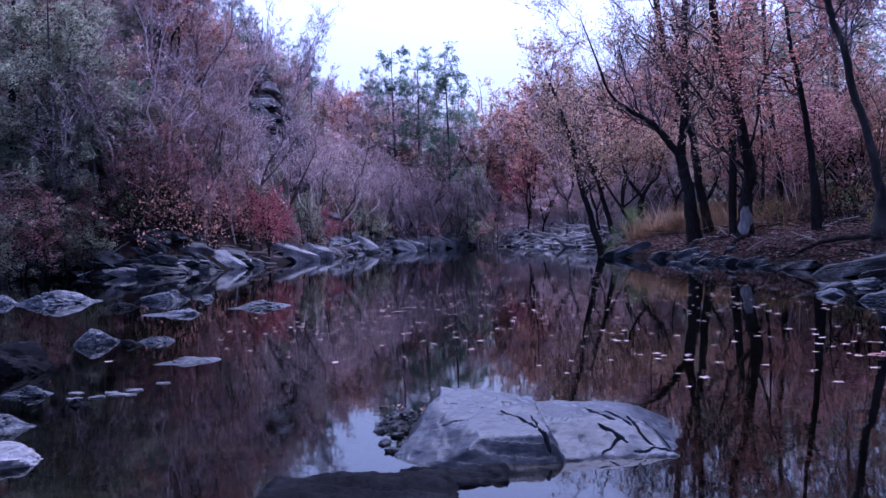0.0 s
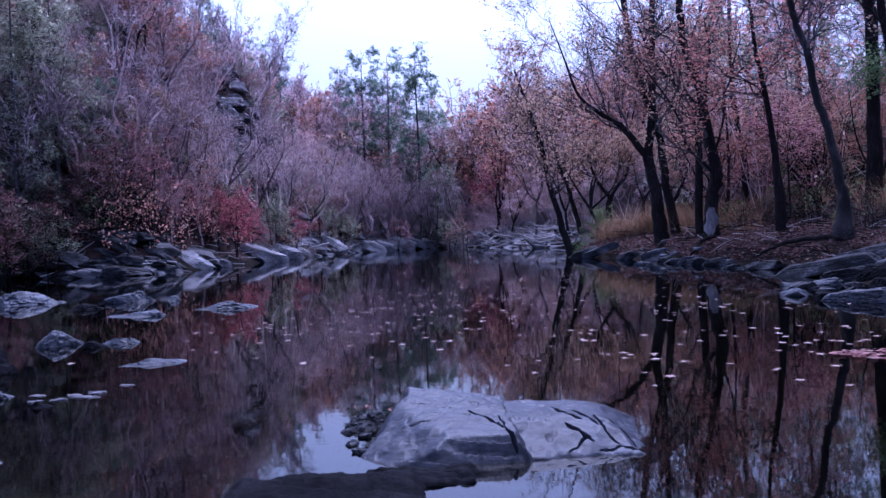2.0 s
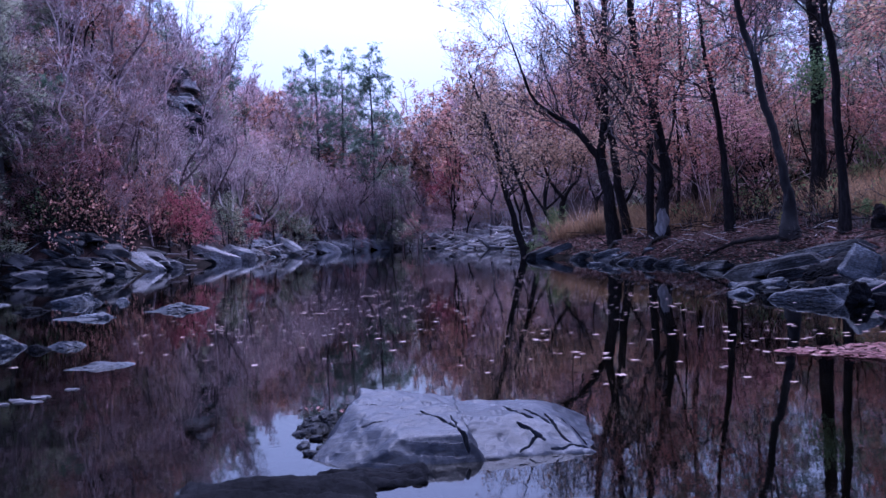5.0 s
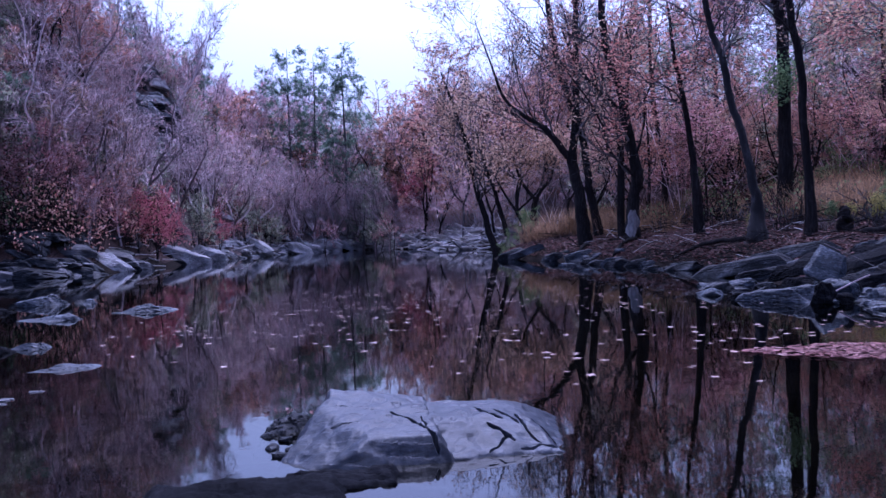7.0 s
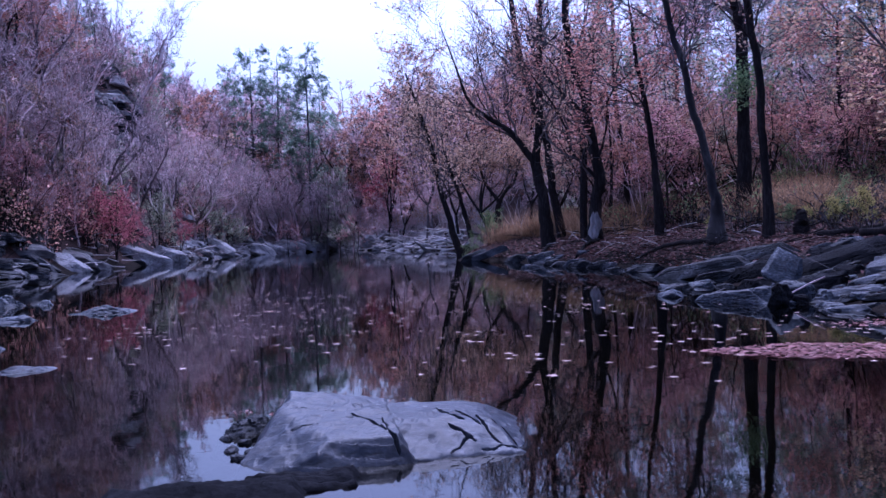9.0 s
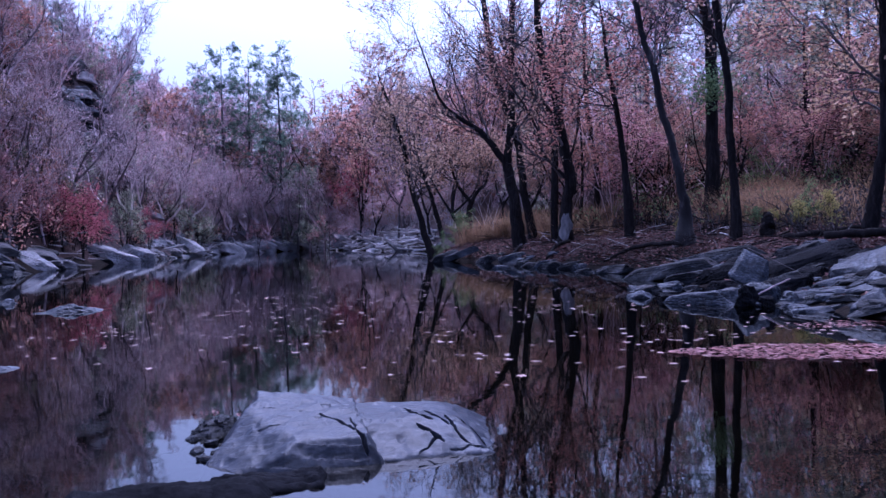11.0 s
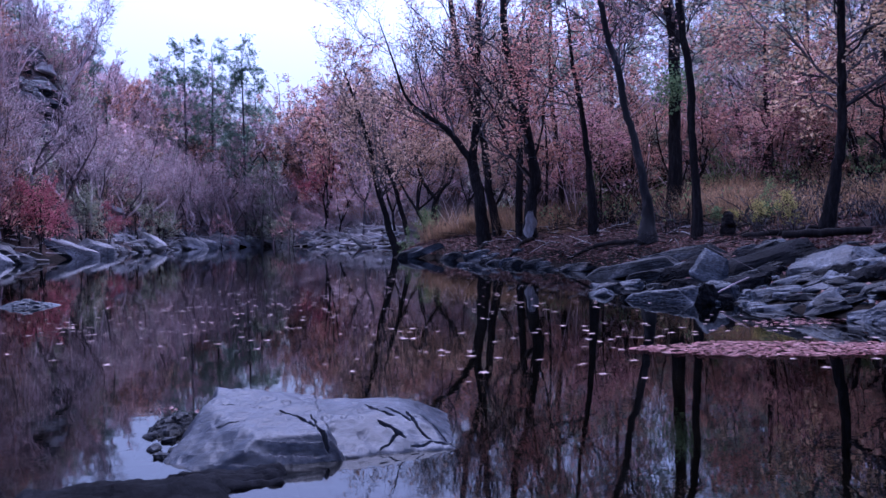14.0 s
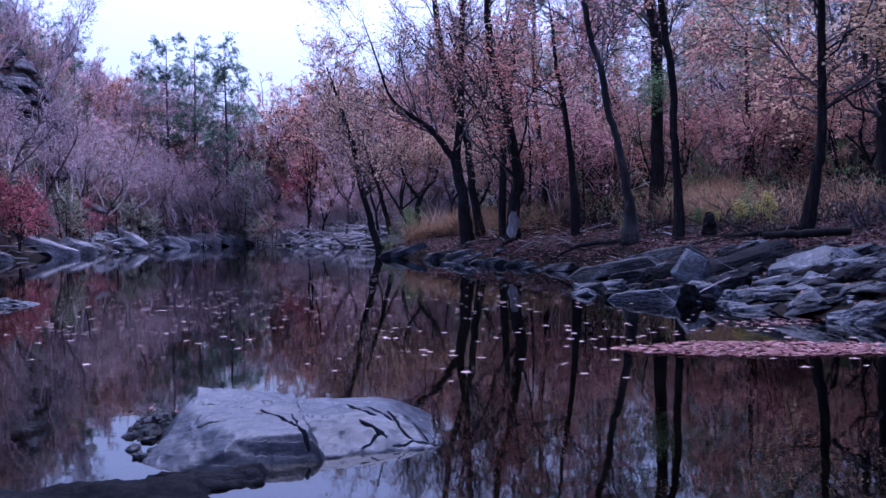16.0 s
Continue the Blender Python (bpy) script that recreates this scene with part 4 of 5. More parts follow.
# pines at the far end, and the single trees that mark the hillside: kind, azimuth, distance, height (of a pine, its top over the water)
for kind, az, dist, tall, v in [
        ("pine", -3.1, 92, 22.2, 0), ("pine", -1.4, 95, 22.2, 1), ("pine", 0.7, 90, 21.2, 2), ("pine", -8.6, 88, 20.5, 1), ("pine", -9.9, 84, 21.0, 2), ("pine", 1.5, 97, 19.5, 0),
        ("pine", -4.6, 98, 21, 2), ("hemlock", -28.0, 43, 13, 0), ("hemlock", -25.6, 45, 12, 1), ("hemlock", -23.4, 47, 11, 0), ("hemlock", -21.2, 52, 11, 1), ("hemlock", -26.6, 49, 14, 1), ("hemlock", -18.6, 58, 10, 0), ("hemlock", -13.6, 74, 10, 1), ("hemlock", -14.6, 66, 9, 0), ("cedar", -20.4, 52, 5.0, 0), ("cedar", -27.0, 45, 6, 1),
        ("rust", 2.6, 96, 14.5, 0), ("rust", 3.6, 94, 14.0, 1), ("rust", 4.6, 98, 16.0, 2), ("rust", 6.0, 96, 16.5, 0), ("pink", 6.6, 92, 14.5, 1), ("rust", 7.6, 94, 16.0, 1),
        ("pink", 4.2, 102, 16.5, 2), ("tan", 5.2, 95, 12.0, 0), ("tan", 8.4, 88, 13.0, 1), ("rust", 9.2, 90, 15.0, 2), ("pink", 7.6, 90, 21.5, 1), ("tan", 3.2, 104, 16.5, 1), ("crimson", 6.0, 84, 7.5, 0), ("crimson", 5.0, 90, 5.0, 0), ("crimson", 5.8, 91, 6.0, 1),
        ("cedar", -19.9, 46.6, 5.0, 0), ("cedar", -20.5, 47.2, 4.2, 1), ("pink", -18.0, 54, 11, 0), ("pink", -16.4, 57, 10, 1), ("pink", -24.5, 53, 10, 2), ("pink", -22.0, 55, 9, 0), ("pink", -14.2, 55, 6, 2), ("pink", -10.0, 84, 9, 1), ("pink", -8.2, 88, 8, 0),
        ("hemlock", -30.0, 46, 14, 1), ("hemlock", -24.6, 43.5, 14, 1), ("hemlock", -22.4, 45, 12, 0), ("cedar", -25.8, 45.5, 5, 0), ("cedar", -17.0, 58, 5, 1),
        ("pine", -15.8, 72, 24, 1), ("pine", -13.4, 78, 24, 0), ("tan", -6.6, 80, 9, 0), ("tan", -17.5, 47, 6, 1), ("cedar", 2.2, 92, 7, 1),
        ("crimson", -11.9, 50.5, 3.9, 0), ("crimson", -13.0, 49.8, 3.3, 1), ("crimson", -8.0, 66, 3.0, 1), ("crimson", -20.5, 46.5, 2.6, 1), ("crimson", -10.9, 55, 2.8, 0), ("crimson", -24.0, 52, 3.4, 0), ("crimson", -18.0, 55, 3.4, 1),
        ("layered", -29.2, 40.5, 4.2, 0), ("layered", -27.6, 41.5, 4.6, 1), ("layered", -26.0, 41, 4.0, 0), ("sage", -24.4, 42.5, 3.6, 1), ("layered", -22.6, 42.5, 3.6, 0), ("layered", -20.6, 43.5, 3.4, 1), ("layered", -18.8, 44, 4.0, 0), ("layered", -17.2, 45, 3.8, 1), ("layered", -15.4, 46, 3.4, 0),
        ("layered", -26.8, 45, 5.0, 1), ("layered", -21.8, 48, 5.0, 0), ("layered", -19.4, 50, 5.0, 1), ("sage", -28.4, 40, 3.4, 0), ("sage", -26.9, 43, 4.6, 1), ("sage", -24.8, 44, 4.4, 0), ("sage", -23.4, 41.5, 3.0, 1), ("sage", -20.0, 46, 4.0, 0), ("sage", -17.8, 48, 3.8, 1), ("sage", -15.8, 50, 3.6, 0), ("sage", -9.4, 62, 4.0, 1), ("sage", -6.2, 74, 4.2, 0), ("sage", -4.8, 78, 4.2, 1),
        ("hemlock", 19.0, 44, 13, 0), ("hemlock", 25.5, 41, 13, 1), ("hemlock", 31.0, 38, 12, 0), ("hemlock", 38.0, 36, 12, 1), ("hemlock", 41.5, 33, 11, 0), ("hemlock", 35.0, 44, 14, 0), ("hemlock", 1.6, 86, 10, 0), ("hemlock", 2.5, 87, 9, 1), ("layered", -1.0, 84, 3.6, 1), ("sage", 2.6, 82, 3.6, 1), ("layered", 3.6, 80, 3.6, 0),
        ("green", -25.5, 43, 3.2, 1), ("green", -23.5, 44, 2.6, 0)]:
    x, y = polar(az, dist)
    plant(kind, x, y, tall - height(x, y) if kind == "pine" or az > 2.4 and kind in ("rust", "pink", "tan") else tall, 40 * az, v)

# unseen trees added behind the walk's standing place, to block sky light from behind
for k, (x, y) in enumerate([(-9, -5), (-5.5, -6.5), (-2.5, -5.2), (0.8, -6.8), (3.8, -5.4), (7.2, -6.6), (-7, -10), (-0.8, -10.5), (5.4, -10), (11, -5), (-13, -4)]):
    plant(("rust", "pink", "tan")[k % 3], x, y, 10 + k % 4, 50 * k, k % 2)

# the wooded hillside and the far end
rng = np.random.default_rng(21)
spots = [polar(-19.9, 46.6), polar(-20.2, 45.4), polar(-19.6, 44.2)]


def clear_of(x, y, gap):
    return all((x - a) ** 2 + (y - b) ** 2 > gap * gap for a, b in spots)


def scatter(count, az, dist, gap, choose, lo, hi, inland=0.8, tries=40):
    got = 0
    for _ in range(count * tries):
        if got == count:
            return
        a, d = rng.uniform(*az), rng.uniform(*dist)
        x, y = polar(a, d)
        off, near, inside = shore_distance(np.array([x]), np.array([y]))
        if inside[0] or off[0] < inland or not clear_of(x, y, gap) or (abs(a + 11.6) < 1.9 and 54 < d < 72):
            continue
        kind = choose(a, d, off[0])
        if not kind:
            continue
        spots.append((x, y))
        plant(kind, x, y, KINDS[kind][0][0][0] * rng.uniform(lo, hi), rng.uniform(0, 360), int(rng.integers(0, 3 if kind in ("bare", "haze", "pink", "rust") else 2)))
        got += 1


def pick(*pairs):
    r = rng.uniform(0, sum(w for _, w in pairs))
    for kind, w in pairs:
        r -= w
        if r <= 0:
            return kind


def hillside(a, d, off):
    if off < 5:
        if a < -17:
            return pick(("layered", 3.2), ("sage", 1.8), ("green", 1.2), ("haze", 0.7))
        return pick(("haze", 4), ("layered", 1.4), ("pink", 0.8), ("tan", 0.5), ("sage", 1.2))
    if a < -21:
        return pick(("pink", 1.7), ("bare", 1.8), ("hemlock", 2.0), ("haze", 0.7), ("layered", 1.5), ("sage", 1.6), ("cedar", 0.3))
    if a < -15:
        return pick(("pink", 2.2), ("bare", 3.2), ("hemlock", 0.7), ("haze", 1.4), ("layered", 0.8), ("sage", 0.8), ("rust", 0.5))
    return pick(("bare", 5.5), ("haze", 2.0), ("pink", 1.8), ("cedar", 0.3), ("sage", 0.6), ("hemlock", 0.4))


scatter(105, (-31, -5), (36, 92), 1.4, hillside, 0.55, 0.9, 0.9)
scatter(90, (-31, -9), (42, 66), 2.3, hillside, 0.7, 1.05, 4.0)
scatter(115, (-31, -1), (62, 122), 2.8, hillside, 0.75, 1.15, 4.0)
scatter(46, (-13, -1), (92, 132), 2.8, lambda a, d, o: pick(("bare", 3), ("pink", 2), ("cedar", 1.5), ("rust", 0.6)), 0.8, 1.1, 8.0)
scatter(50, (-5, 9), (62, 120), 2.6, lambda a, d, o: pick(("bare", 4), ("haze", 3), ("pink", 1), ("tan", 1), ("rust", 0.6 + 2.5 * (a > 2))), 0.6, 1.05, 1.0)
scatter(38, (3, 13), (58, 125), 2.6, lambda a, d, o: pick(("rust", 2), ("pink", 2.5), ("tan", 2.5), ("bare", 1.5), ("crimson", 0.6)), 0.8, 1.25, 1.0)
# the flat wood on the other bank, behind the trees at the water
scatter(40, (13, 47), (40, 62), 3.0, lambda a, d, o: pick(("pink", 2.0), ("rust", 1.8), ("bare", 3.0), ("tan", 1.8), ("crimson", 0.6), ("hemlock", 0.6)), 0.5, 0.7, 6.0)
scatter(30, (8, 18), (58, 96), 2.6, lambda a, d, o: pick(("rust", 2), ("pink", 2.5), ("tan", 2), ("bare", 2)), 0.9, 1.3, 1.5)
scatter(34, (12, 48), (58, 100), 3.6, lambda a, d, o: pick(("bare", 5), ("tan", 0.5), ("pine", 0.9), ("hemlock", 0.5)), 0.9, 1.35, 6.0)
scatter(14, (24, 46), (26, 36), 3.0, lambda a, d, o: pick(("layered", 2), ("green", 1.2), ("pink", 1.2), ("rust", 1.6)), 0.4, 0.55, 7.0)

# the thicket of twigs and small leaves that fills the slopes between the trees
def thicket(seed, count, spot, tall, sprays, leaves, size, leaf, bark, label, flat=0.35):
    rng = np.random.default_rng(seed)
    cx, cy = spot(rng, count)
    cz = ground_height(cx, cy)
    h = tall * rng.uniform(0.45, 1.25, count)
    k = np.repeat(np.arange(count), sprays)
    m = len(k)
    out = rng.normal(size=(m, 3)) * np.array([0.55, 0.55, 0.12])
    tip = out * h[k][:, None] * 0.62 + np.stack([0 * k, 0 * k, h[k] * rng.uniform(0.35, 1.0, m)], -1)
    foot = np.stack([cx[k], cy[k], cz[k]], -1) + rng.normal(size=(m, 3)) * np.array([0.12, 0.12, 0])
    mid = foot + tip * np.array([0.35, 0.35, 0.55]) + rng.normal(size=(m, 3)) * 0.07
    P = np.stack([foot, mid, foot + tip], 1)
    R = np.stack([np.full(m, 0.022), np.full(m, 0.017), np.full(m, 0.008)], 1) * (0.75 + 0.12 * np.hypot(cx, cy)[k] / 60)[:, None]
    side = sprout(rng, (P, R), 2, 0.4, 1.0, tall * 0.3, (0.4, 1.1), 0.15, 2, 0.7, 0.011, 0.1)
    bush = new("thicket", mesh("thicket", *join(tubes([(P, R)], 3), tubes([side], 3)), bark))
    where = along(rng, side, leaves, 0.12)
    part("foliage", mesh("foliage", *leaf_quads(rng, where, size, flat, 0.65), LEAVES[leaf], False), bush)["kind"] = "stuff"
    return tagged(bush, label, "thicket", kind="stuff")


def slope_spot(az, dist, off, hue=0, mode=0):
    """Places on land within an arc, a stretch of distances and of shore offsets, gathered in drifts."""
    def spot(rng, count):
        xs, ys = [], []
        got = 0
        while got < count:
            a, d = np.radians(rng.uniform(*az, 4000)), rng.uniform(*dist, 4000)
            x, y = d * np.sin(a), d * np.cos(a)
            o, near, inside = shore_distance(x, y)
            keep = ~inside & ((np.abs(np.degrees(a) + 11.6) > 1.9) | (d < 62) | (d > 73)) & (o > off[0]) & (o < off[1]) & (waves(x, y, 9, 70 + hue) > rng.uniform(-0.5, 0.45, 4000) - mode)
            xs.append(x[keep])
            ys.append(y[keep])
            got += int(keep.sum())
        return np.concatenate(xs)[:count], np.concatenate(ys)[:count]
    return spot


thicket(71, 520, slope_spot((-31, -1), (38, 95), (3.2, 14), 0, 0.3), 3.4, 11, 20000, 0.14, "grey", GREYBARK, "grey haze of bare twigs on the slope above the creek")
thicket(72, 430, slope_spot((-31, 3), (55, 125), (6, 60), 1, 0.3), 4.2, 10, 15000, 0.22, "grey", GREYBARK, "grey haze of bare twigs high on the wooded slope")
thicket(73, 420, slope_spot((-31, -3), (38, 90), (0.8, 22), 2), 3.0, 9, 22000, 0.15, "pink", BARK, "dull red brushwood on the slope above the creek")
thicket(74, 260, slope_spot((-31, -2), (38, 84), (1.2, 6), 3), 2.0, 9, 15000, 0.13, "pink", BARK, "low red-brown brushwood along the foot of the slope")
thicket(75, 150, slope_spot((-31, -6), (38, 88), (1.8, 9), 4), 2.0, 9, 12000, 0.12, "green", BARK, "low green brushwood along the foot of the slope")
thicket(76, 260, slope_spot((0, 13), (58, 110), (2.4, 30), 5), 3.0, 10, 16000, 0.18, "tan", PALETWIG, "tan brushwood at the far end of the creek")
thicket(79, 260, slope_spot((-12, 9), (58, 100), (2.6, 14), 12, 0.4), 4.6, 5, 24000, 0.2, "grey", PALETWIG, "pale grey brushwood at the far end of the creek")
thicket(86, 560, slope_spot((-9, 10), (58, 104), (2.6, 11), 18, 0.6), 4.0, 4, 42000, 0.22, "ash", PALETWIG, "pale grey-pink brushwood crowding the far shore")
thicket(89, 330, slope_spot((-8, 5), (70, 104), (2.4, 16), 22, 0.6), 5.0, 4, 34000, 0.21, "ash", PALETWIG, "pale pinkish-grey haze of withered leaves over the far shore", 0.7)
thicket(90, 200, slope_spot((-13, 4), (60, 100), (2.0, 18), 23, 0.4), 4.6, 4, 26000, 0.21, "sage", PALETWIG, "faded green sprays over the far shore", 0.7)
thicket(91, 260, slope_spot((-20, -7), (44, 84), (3.0, 16), 24, 0.4), 4.0, 5, 9000, 0.14, "ash", GREYBARK, "pale pinkish haze of withered leaves on the slope", 0.7)
thicket(92, 240, slope_spot((6, 22), (48, 90), (2.5, 60), 25, 0.6), 6.0, 4, 26000, 0.20, "ash", PALETWIG, "pale haze of withered leaves behind the bank trees", 0.6)
thicket(93, 260, slope_spot((-9, 7), (66, 100), (1.6, 5), 26, 0.7), 1.7, 4, 16000, 0.17, "ash", PALETWIG, "low pale sprays along the far shore", 0.7)
thicket(77, 160, slope_spot((14, 46), (26, 60), (4, 40), 6), 1.1, 9, 7000, 0.09, "litter", BARK, "low brown brushwood under the trees")
thicket(81, 80, slope_spot((13, 47), (38, 80), (4, 90), 13, 0.5), 6.5, 7, 11000, 0.20, "rust", BARK, "rust-brown saplings in the depth of the wood")
thicket(82, 110, slope_spot((13, 47), (36, 76), (4, 90), 14, 0.5), 6.0, 7, 6000, 0.15, "pink", BARK, "dull red saplings in the depth of the wood")
thicket(84, 100, slope_spot((13, 47), (34, 76), (4, 90), 16, 0.5), 6.0, 7, 8000, 0.14, "tan", BARK, "tan saplings in the depth of the wood")
thicket(85, 150, slope_spot((13, 47), (34, 76), (4, 90), 17, 0.5), 6.5, 9, 5000, 0.16, "grey", GREYBARK, "bare grey saplings in the depth of the wood")
thicket(83, 90, slope_spot((15, 47), (40, 70), (8, 90), 15, 0.5), 2.4, 8, 9000, 0.14, "green", BARK, "green saplings in the depth of the wood")
thicket(87, 330, slope_spot((13, 44), (22, 42), (4.2, 17), 20, 0.5), 0.8, 12, 15000, 0.085, "grass", TWIGBARK, "mounds of dry brown undergrowth among the grass")
thicket(88, 150, slope_spot((13, 44), (20, 40), (2.6, 14), 21, 0.3), 0.7, 10, 5000, 0.05, "litter", TWIGBARK, "low rust-brown sprigs among the grass")
thicket(78, 120, slope_spot((12, 46), (24, 50), (3, 30), 7), 1.2, 9, 6000, 0.10, "green", BARK, "low green brushwood under the trees")

for k, (az, dist, tall) in enumerate([(-18.2, 50, 13), (-16.6, 53, 11), (-20.4, 49, 10), (-14.4, 57, 9), (-23.6, 47, 9), (-9.0, 66, 8), (-7.0, 73, 8), (-26.2, 45, 9),
                                      (-17.6, 47, 8), (-15.6, 49, 7), (-13.6, 52, 8), (-12.4, 57, 9), (-10.6, 61, 9), (-8.4, 69, 8), (-6.0, 77, 8), (-4.2, 82, 7),
                                      (-19.4, 46, 7), (-21.6, 45, 7), (-15.0, 62, 12), (-12.9, 68, 12), (-10.2, 73, 11), (-17.4, 60, 13), (-19.0, 54, 12), (-1.6, 86, 8), (-3.0, 84, 8), (-0.2, 87, 8), (1.2, 88, 8), (2.4, 87, 8), (-5.2, 81, 7), (3.4, 86, 7)]):
    x, y = polar(az, dist)
    ob = tree(700 + k, forked(np.random.default_rng(700 + k), tall, 0.12, 4), GREYBARK, "grey", "pale crooked leafless tree on the slope", WOODS, twigs=GREYBARK,
              count=350, size=0.11, limbs=(9, 0.15, 0.98, 2.6, (0.4, 1.1), 0.2), twig=(6, 4), reach=(0.45, 0.45), least=0.013, sides=6, bole=1)
    ob.matrix_basis = pose(x, y, height(x, y) - 0.1, 0, 0, 60 * k)

# the mass of the distant woods
lots, slots, mats, cache = [], [], [], {}
for kind, seed, m in distant:
    _, bark, leaf, label, shape = KINDS[kind]
    if (kind, seed) not in cache:
        k, lo, hi, length, turn, lift = shape["limbs"]
        coarse = dict(shape, count=shape["count"] // 4, size=shape["size"] * 1.85, limbs=(max(8, k * 2 // 3), lo, hi, length, turn, lift), twig=(4, 4), least=shape["least"] * 1.7, sides=4)
        cache[(kind, seed)] = grow(seed, stems_of(kind, seed), **coarse)
    M = np.array(m)
    for (v, q), mat in zip(cache[(kind, seed)], (bark, GREYBARK if kind == "bare" else TWIGBARK, LEAVES[leaf])):
        lots.append((v @ M[:3, :3].T + M[:3, 3], q))
        if mat not in mats:
            mats.append(mat)
        slots.append(np.full(len(q), mats.index(mat), np.int32))
woods = mesh("far_woods", *join(*lots), mats[0], False)
for mat in mats[1:]:
    woods.materials.append(mat)
woods.polygons.foreach_set("material_index", np.concatenate(slots))
tagged(new("far_woods", woods), "distant wooded slope of grey and rust-coloured trees", "woods", kind="stuff")

# the trees along the other bank, one by one
BANKSIDE = "trees leaning along the creek bank"
BIG = (15, 0.3, 0.98, 3.6, (0.5, 1.1), 0.3)


def bank_tree(seed, stems, bark, leaf, count, label, limbs=BIG, size=0.10, twig=(7, 6), **more):
    """Stems are given in the place's own metres; the foot is moved onto the ground."""
    x, y, z = stems[0][0][0]
    g = height(x, y) - 0.12
    local = [([(a - x, b - y, c - g) for a, b, c in p], [0.88 * v for v in r]) for p, r in stems]
    local[0][0][0] = (0.0, 0.0, 0.0)
    ob = tree(seed, local, bark, leaf, label, BANKSIDE, twigs=TWIGBARK, count=count, size=size, limbs=limbs, twig=twig, **more)
    ob.matrix_basis = pose(x, y, g)
    return ob


bank_tree(301, [([(7.8, 40.3, 0.5), (7.2, 40.4, 1.9), (6.8, 40.4, 3.4), (6.4, 40.5, 5.6), (5.9, 40.6, 7.3), (5.3, 40.7, 9.2)], [0.26, 0.165, 0.145, 0.12, 0.09, 0.04]),
                ([(8.6, 42.2, 1.0), (8.1, 42.3, 3.2), (7.6, 42.3, 4.7), (7.2, 42.4, 6.4)], [0.16, 0.12, 0.09, 0.05])], BARK, "tan", 4600,
          "dark tree leaning out over the water with rust leaves", (16, 0.25, 0.98, 4.0, (0.5, 1.2), 0.15), 0.14)
bank_tree(302, [([(9.9, 41.9, 1.4), (10.0, 41.9, 2.3), (10.1, 41.8, 2.8)], [0.24, 0.17, 0.15]), ([(10.1, 41.8, 2.8), (9.7, 41.9, 3.3), (9.3, 41.9, 4.0), (9.0, 42, 5.2)], [0.13, 0.10, 0.08, 0.03]),
                ([(10.1, 41.8, 2.8), (10.5, 41.8, 3.4), (10.9, 41.7, 3.8), (11.2, 41.8, 5.0)], [0.12, 0.09, 0.07, 0.03])], BARK, "tan", 2600,
          "small forked tree with tan leaves in dry grass", (11, 0.3, 0.98, 2.2, (0.5, 1.1), 0.3), 0.13, bole=1)
bank_tree(303, [([(9.3, 30.7, 0.8), (9.1, 30.7, 2.4), (8.9, 30.8, 3.9)], [0.34, 0.24, 0.22]),
                ([(8.9, 30.8, 3.8), (8.0, 31.0, 5.0), (7.2, 31.2, 5.6), (6.5, 31.4, 6.3), (6.0, 31.5, 7.8), (5.5, 31.6, 9.3)], [0.17, 0.125, 0.09, 0.065, 0.042, 0.014]),
                ([(8.9, 30.8, 3.8), (9.1, 30.7, 5.6), (9.2, 30.7, 8.7), (9.4, 30.6, 12.5), (9.3, 30.7, 15)], [0.19, 0.16, 0.13, 0.09, 0.03])], BARK, "tan", 2800,
          "big dark forked tree leaning toward the water", (17, 0.12, 0.98, 3.6, (0.5, 1.15), 0.25), 0.11, bole=1)
bank_tree(304, [([(10.4, 32.4, 1.2), (10.1, 32.5, 2.7), (9.9, 32.6, 4.8), (9.6, 32.7, 6.0), (9.2, 32.8, 7.3), (9.0, 32.8, 8.2), (8.8, 32.9, 9.9), (8.5, 33.0, 13.3), (8.3, 33, 16)],
                 [0.24, 0.18, 0.165, 0.16, 0.15, 0.145, 0.13, 0.09, 0.03])], BARK, "tan", 1500, "tall dark tree leaning beside a forked one", BIG)
bank_tree(305, [([(10.2, 29.3, 1.0), (10.3, 29.3, 4.3), (10.1, 29.3, 5.6), (9.6, 29.5, 6.2), (8.9, 29.7, 7.2), (8.4, 29.8, 8.6)], [0.17, 0.14, 0.12, 0.1, 0.07, 0.03])], BARK, "pink", 1800,
          "slim black tree that bends over above", (12, 0.4, 0.98, 2.6, (0.5, 1.1), 0.2))
tall_tree = bank_tree(306, [([(9.9, 27.3, 0.6), (9.95, 27.3, 1.4), (10.0, 27.3, 2.2), (10.1, 27.2, 2.9), (9.9, 27.3, 4.4), (9.7, 27.4, 5.9), (9.4, 27.5, 6.9), (9.2, 27.5, 8.0), (9.2, 27.5, 11.0), (9.1, 27.5, 15)],
                 [0.33, 0.27, 0.22, 0.23, 0.19, 0.17, 0.155, 0.14, 0.1, 0.04])], BARK, "tan", 2000, "tall tree with a pale stripped patch at its foot", (16, 0.3, 0.98, 3.4, (0.5, 1.1), 0.3))
bank_tree(307, [([(11.1, 24.6, 1.0), (11.0, 24.7, 3.1), (10.8, 24.8, 5.1), (10.6, 24.9, 6.4), (10.5, 24.9, 7.6), (10.4, 25, 8.6)], [0.22, 0.115, 0.088, 0.068, 0.048, 0.016])], BARK, "pink", 5200,
          "slim tree with dull red leaves on the bank", (17, 0.3, 0.98, 3.6, (1.0, 1.5), 0.03), 0.11, flat=0.7)
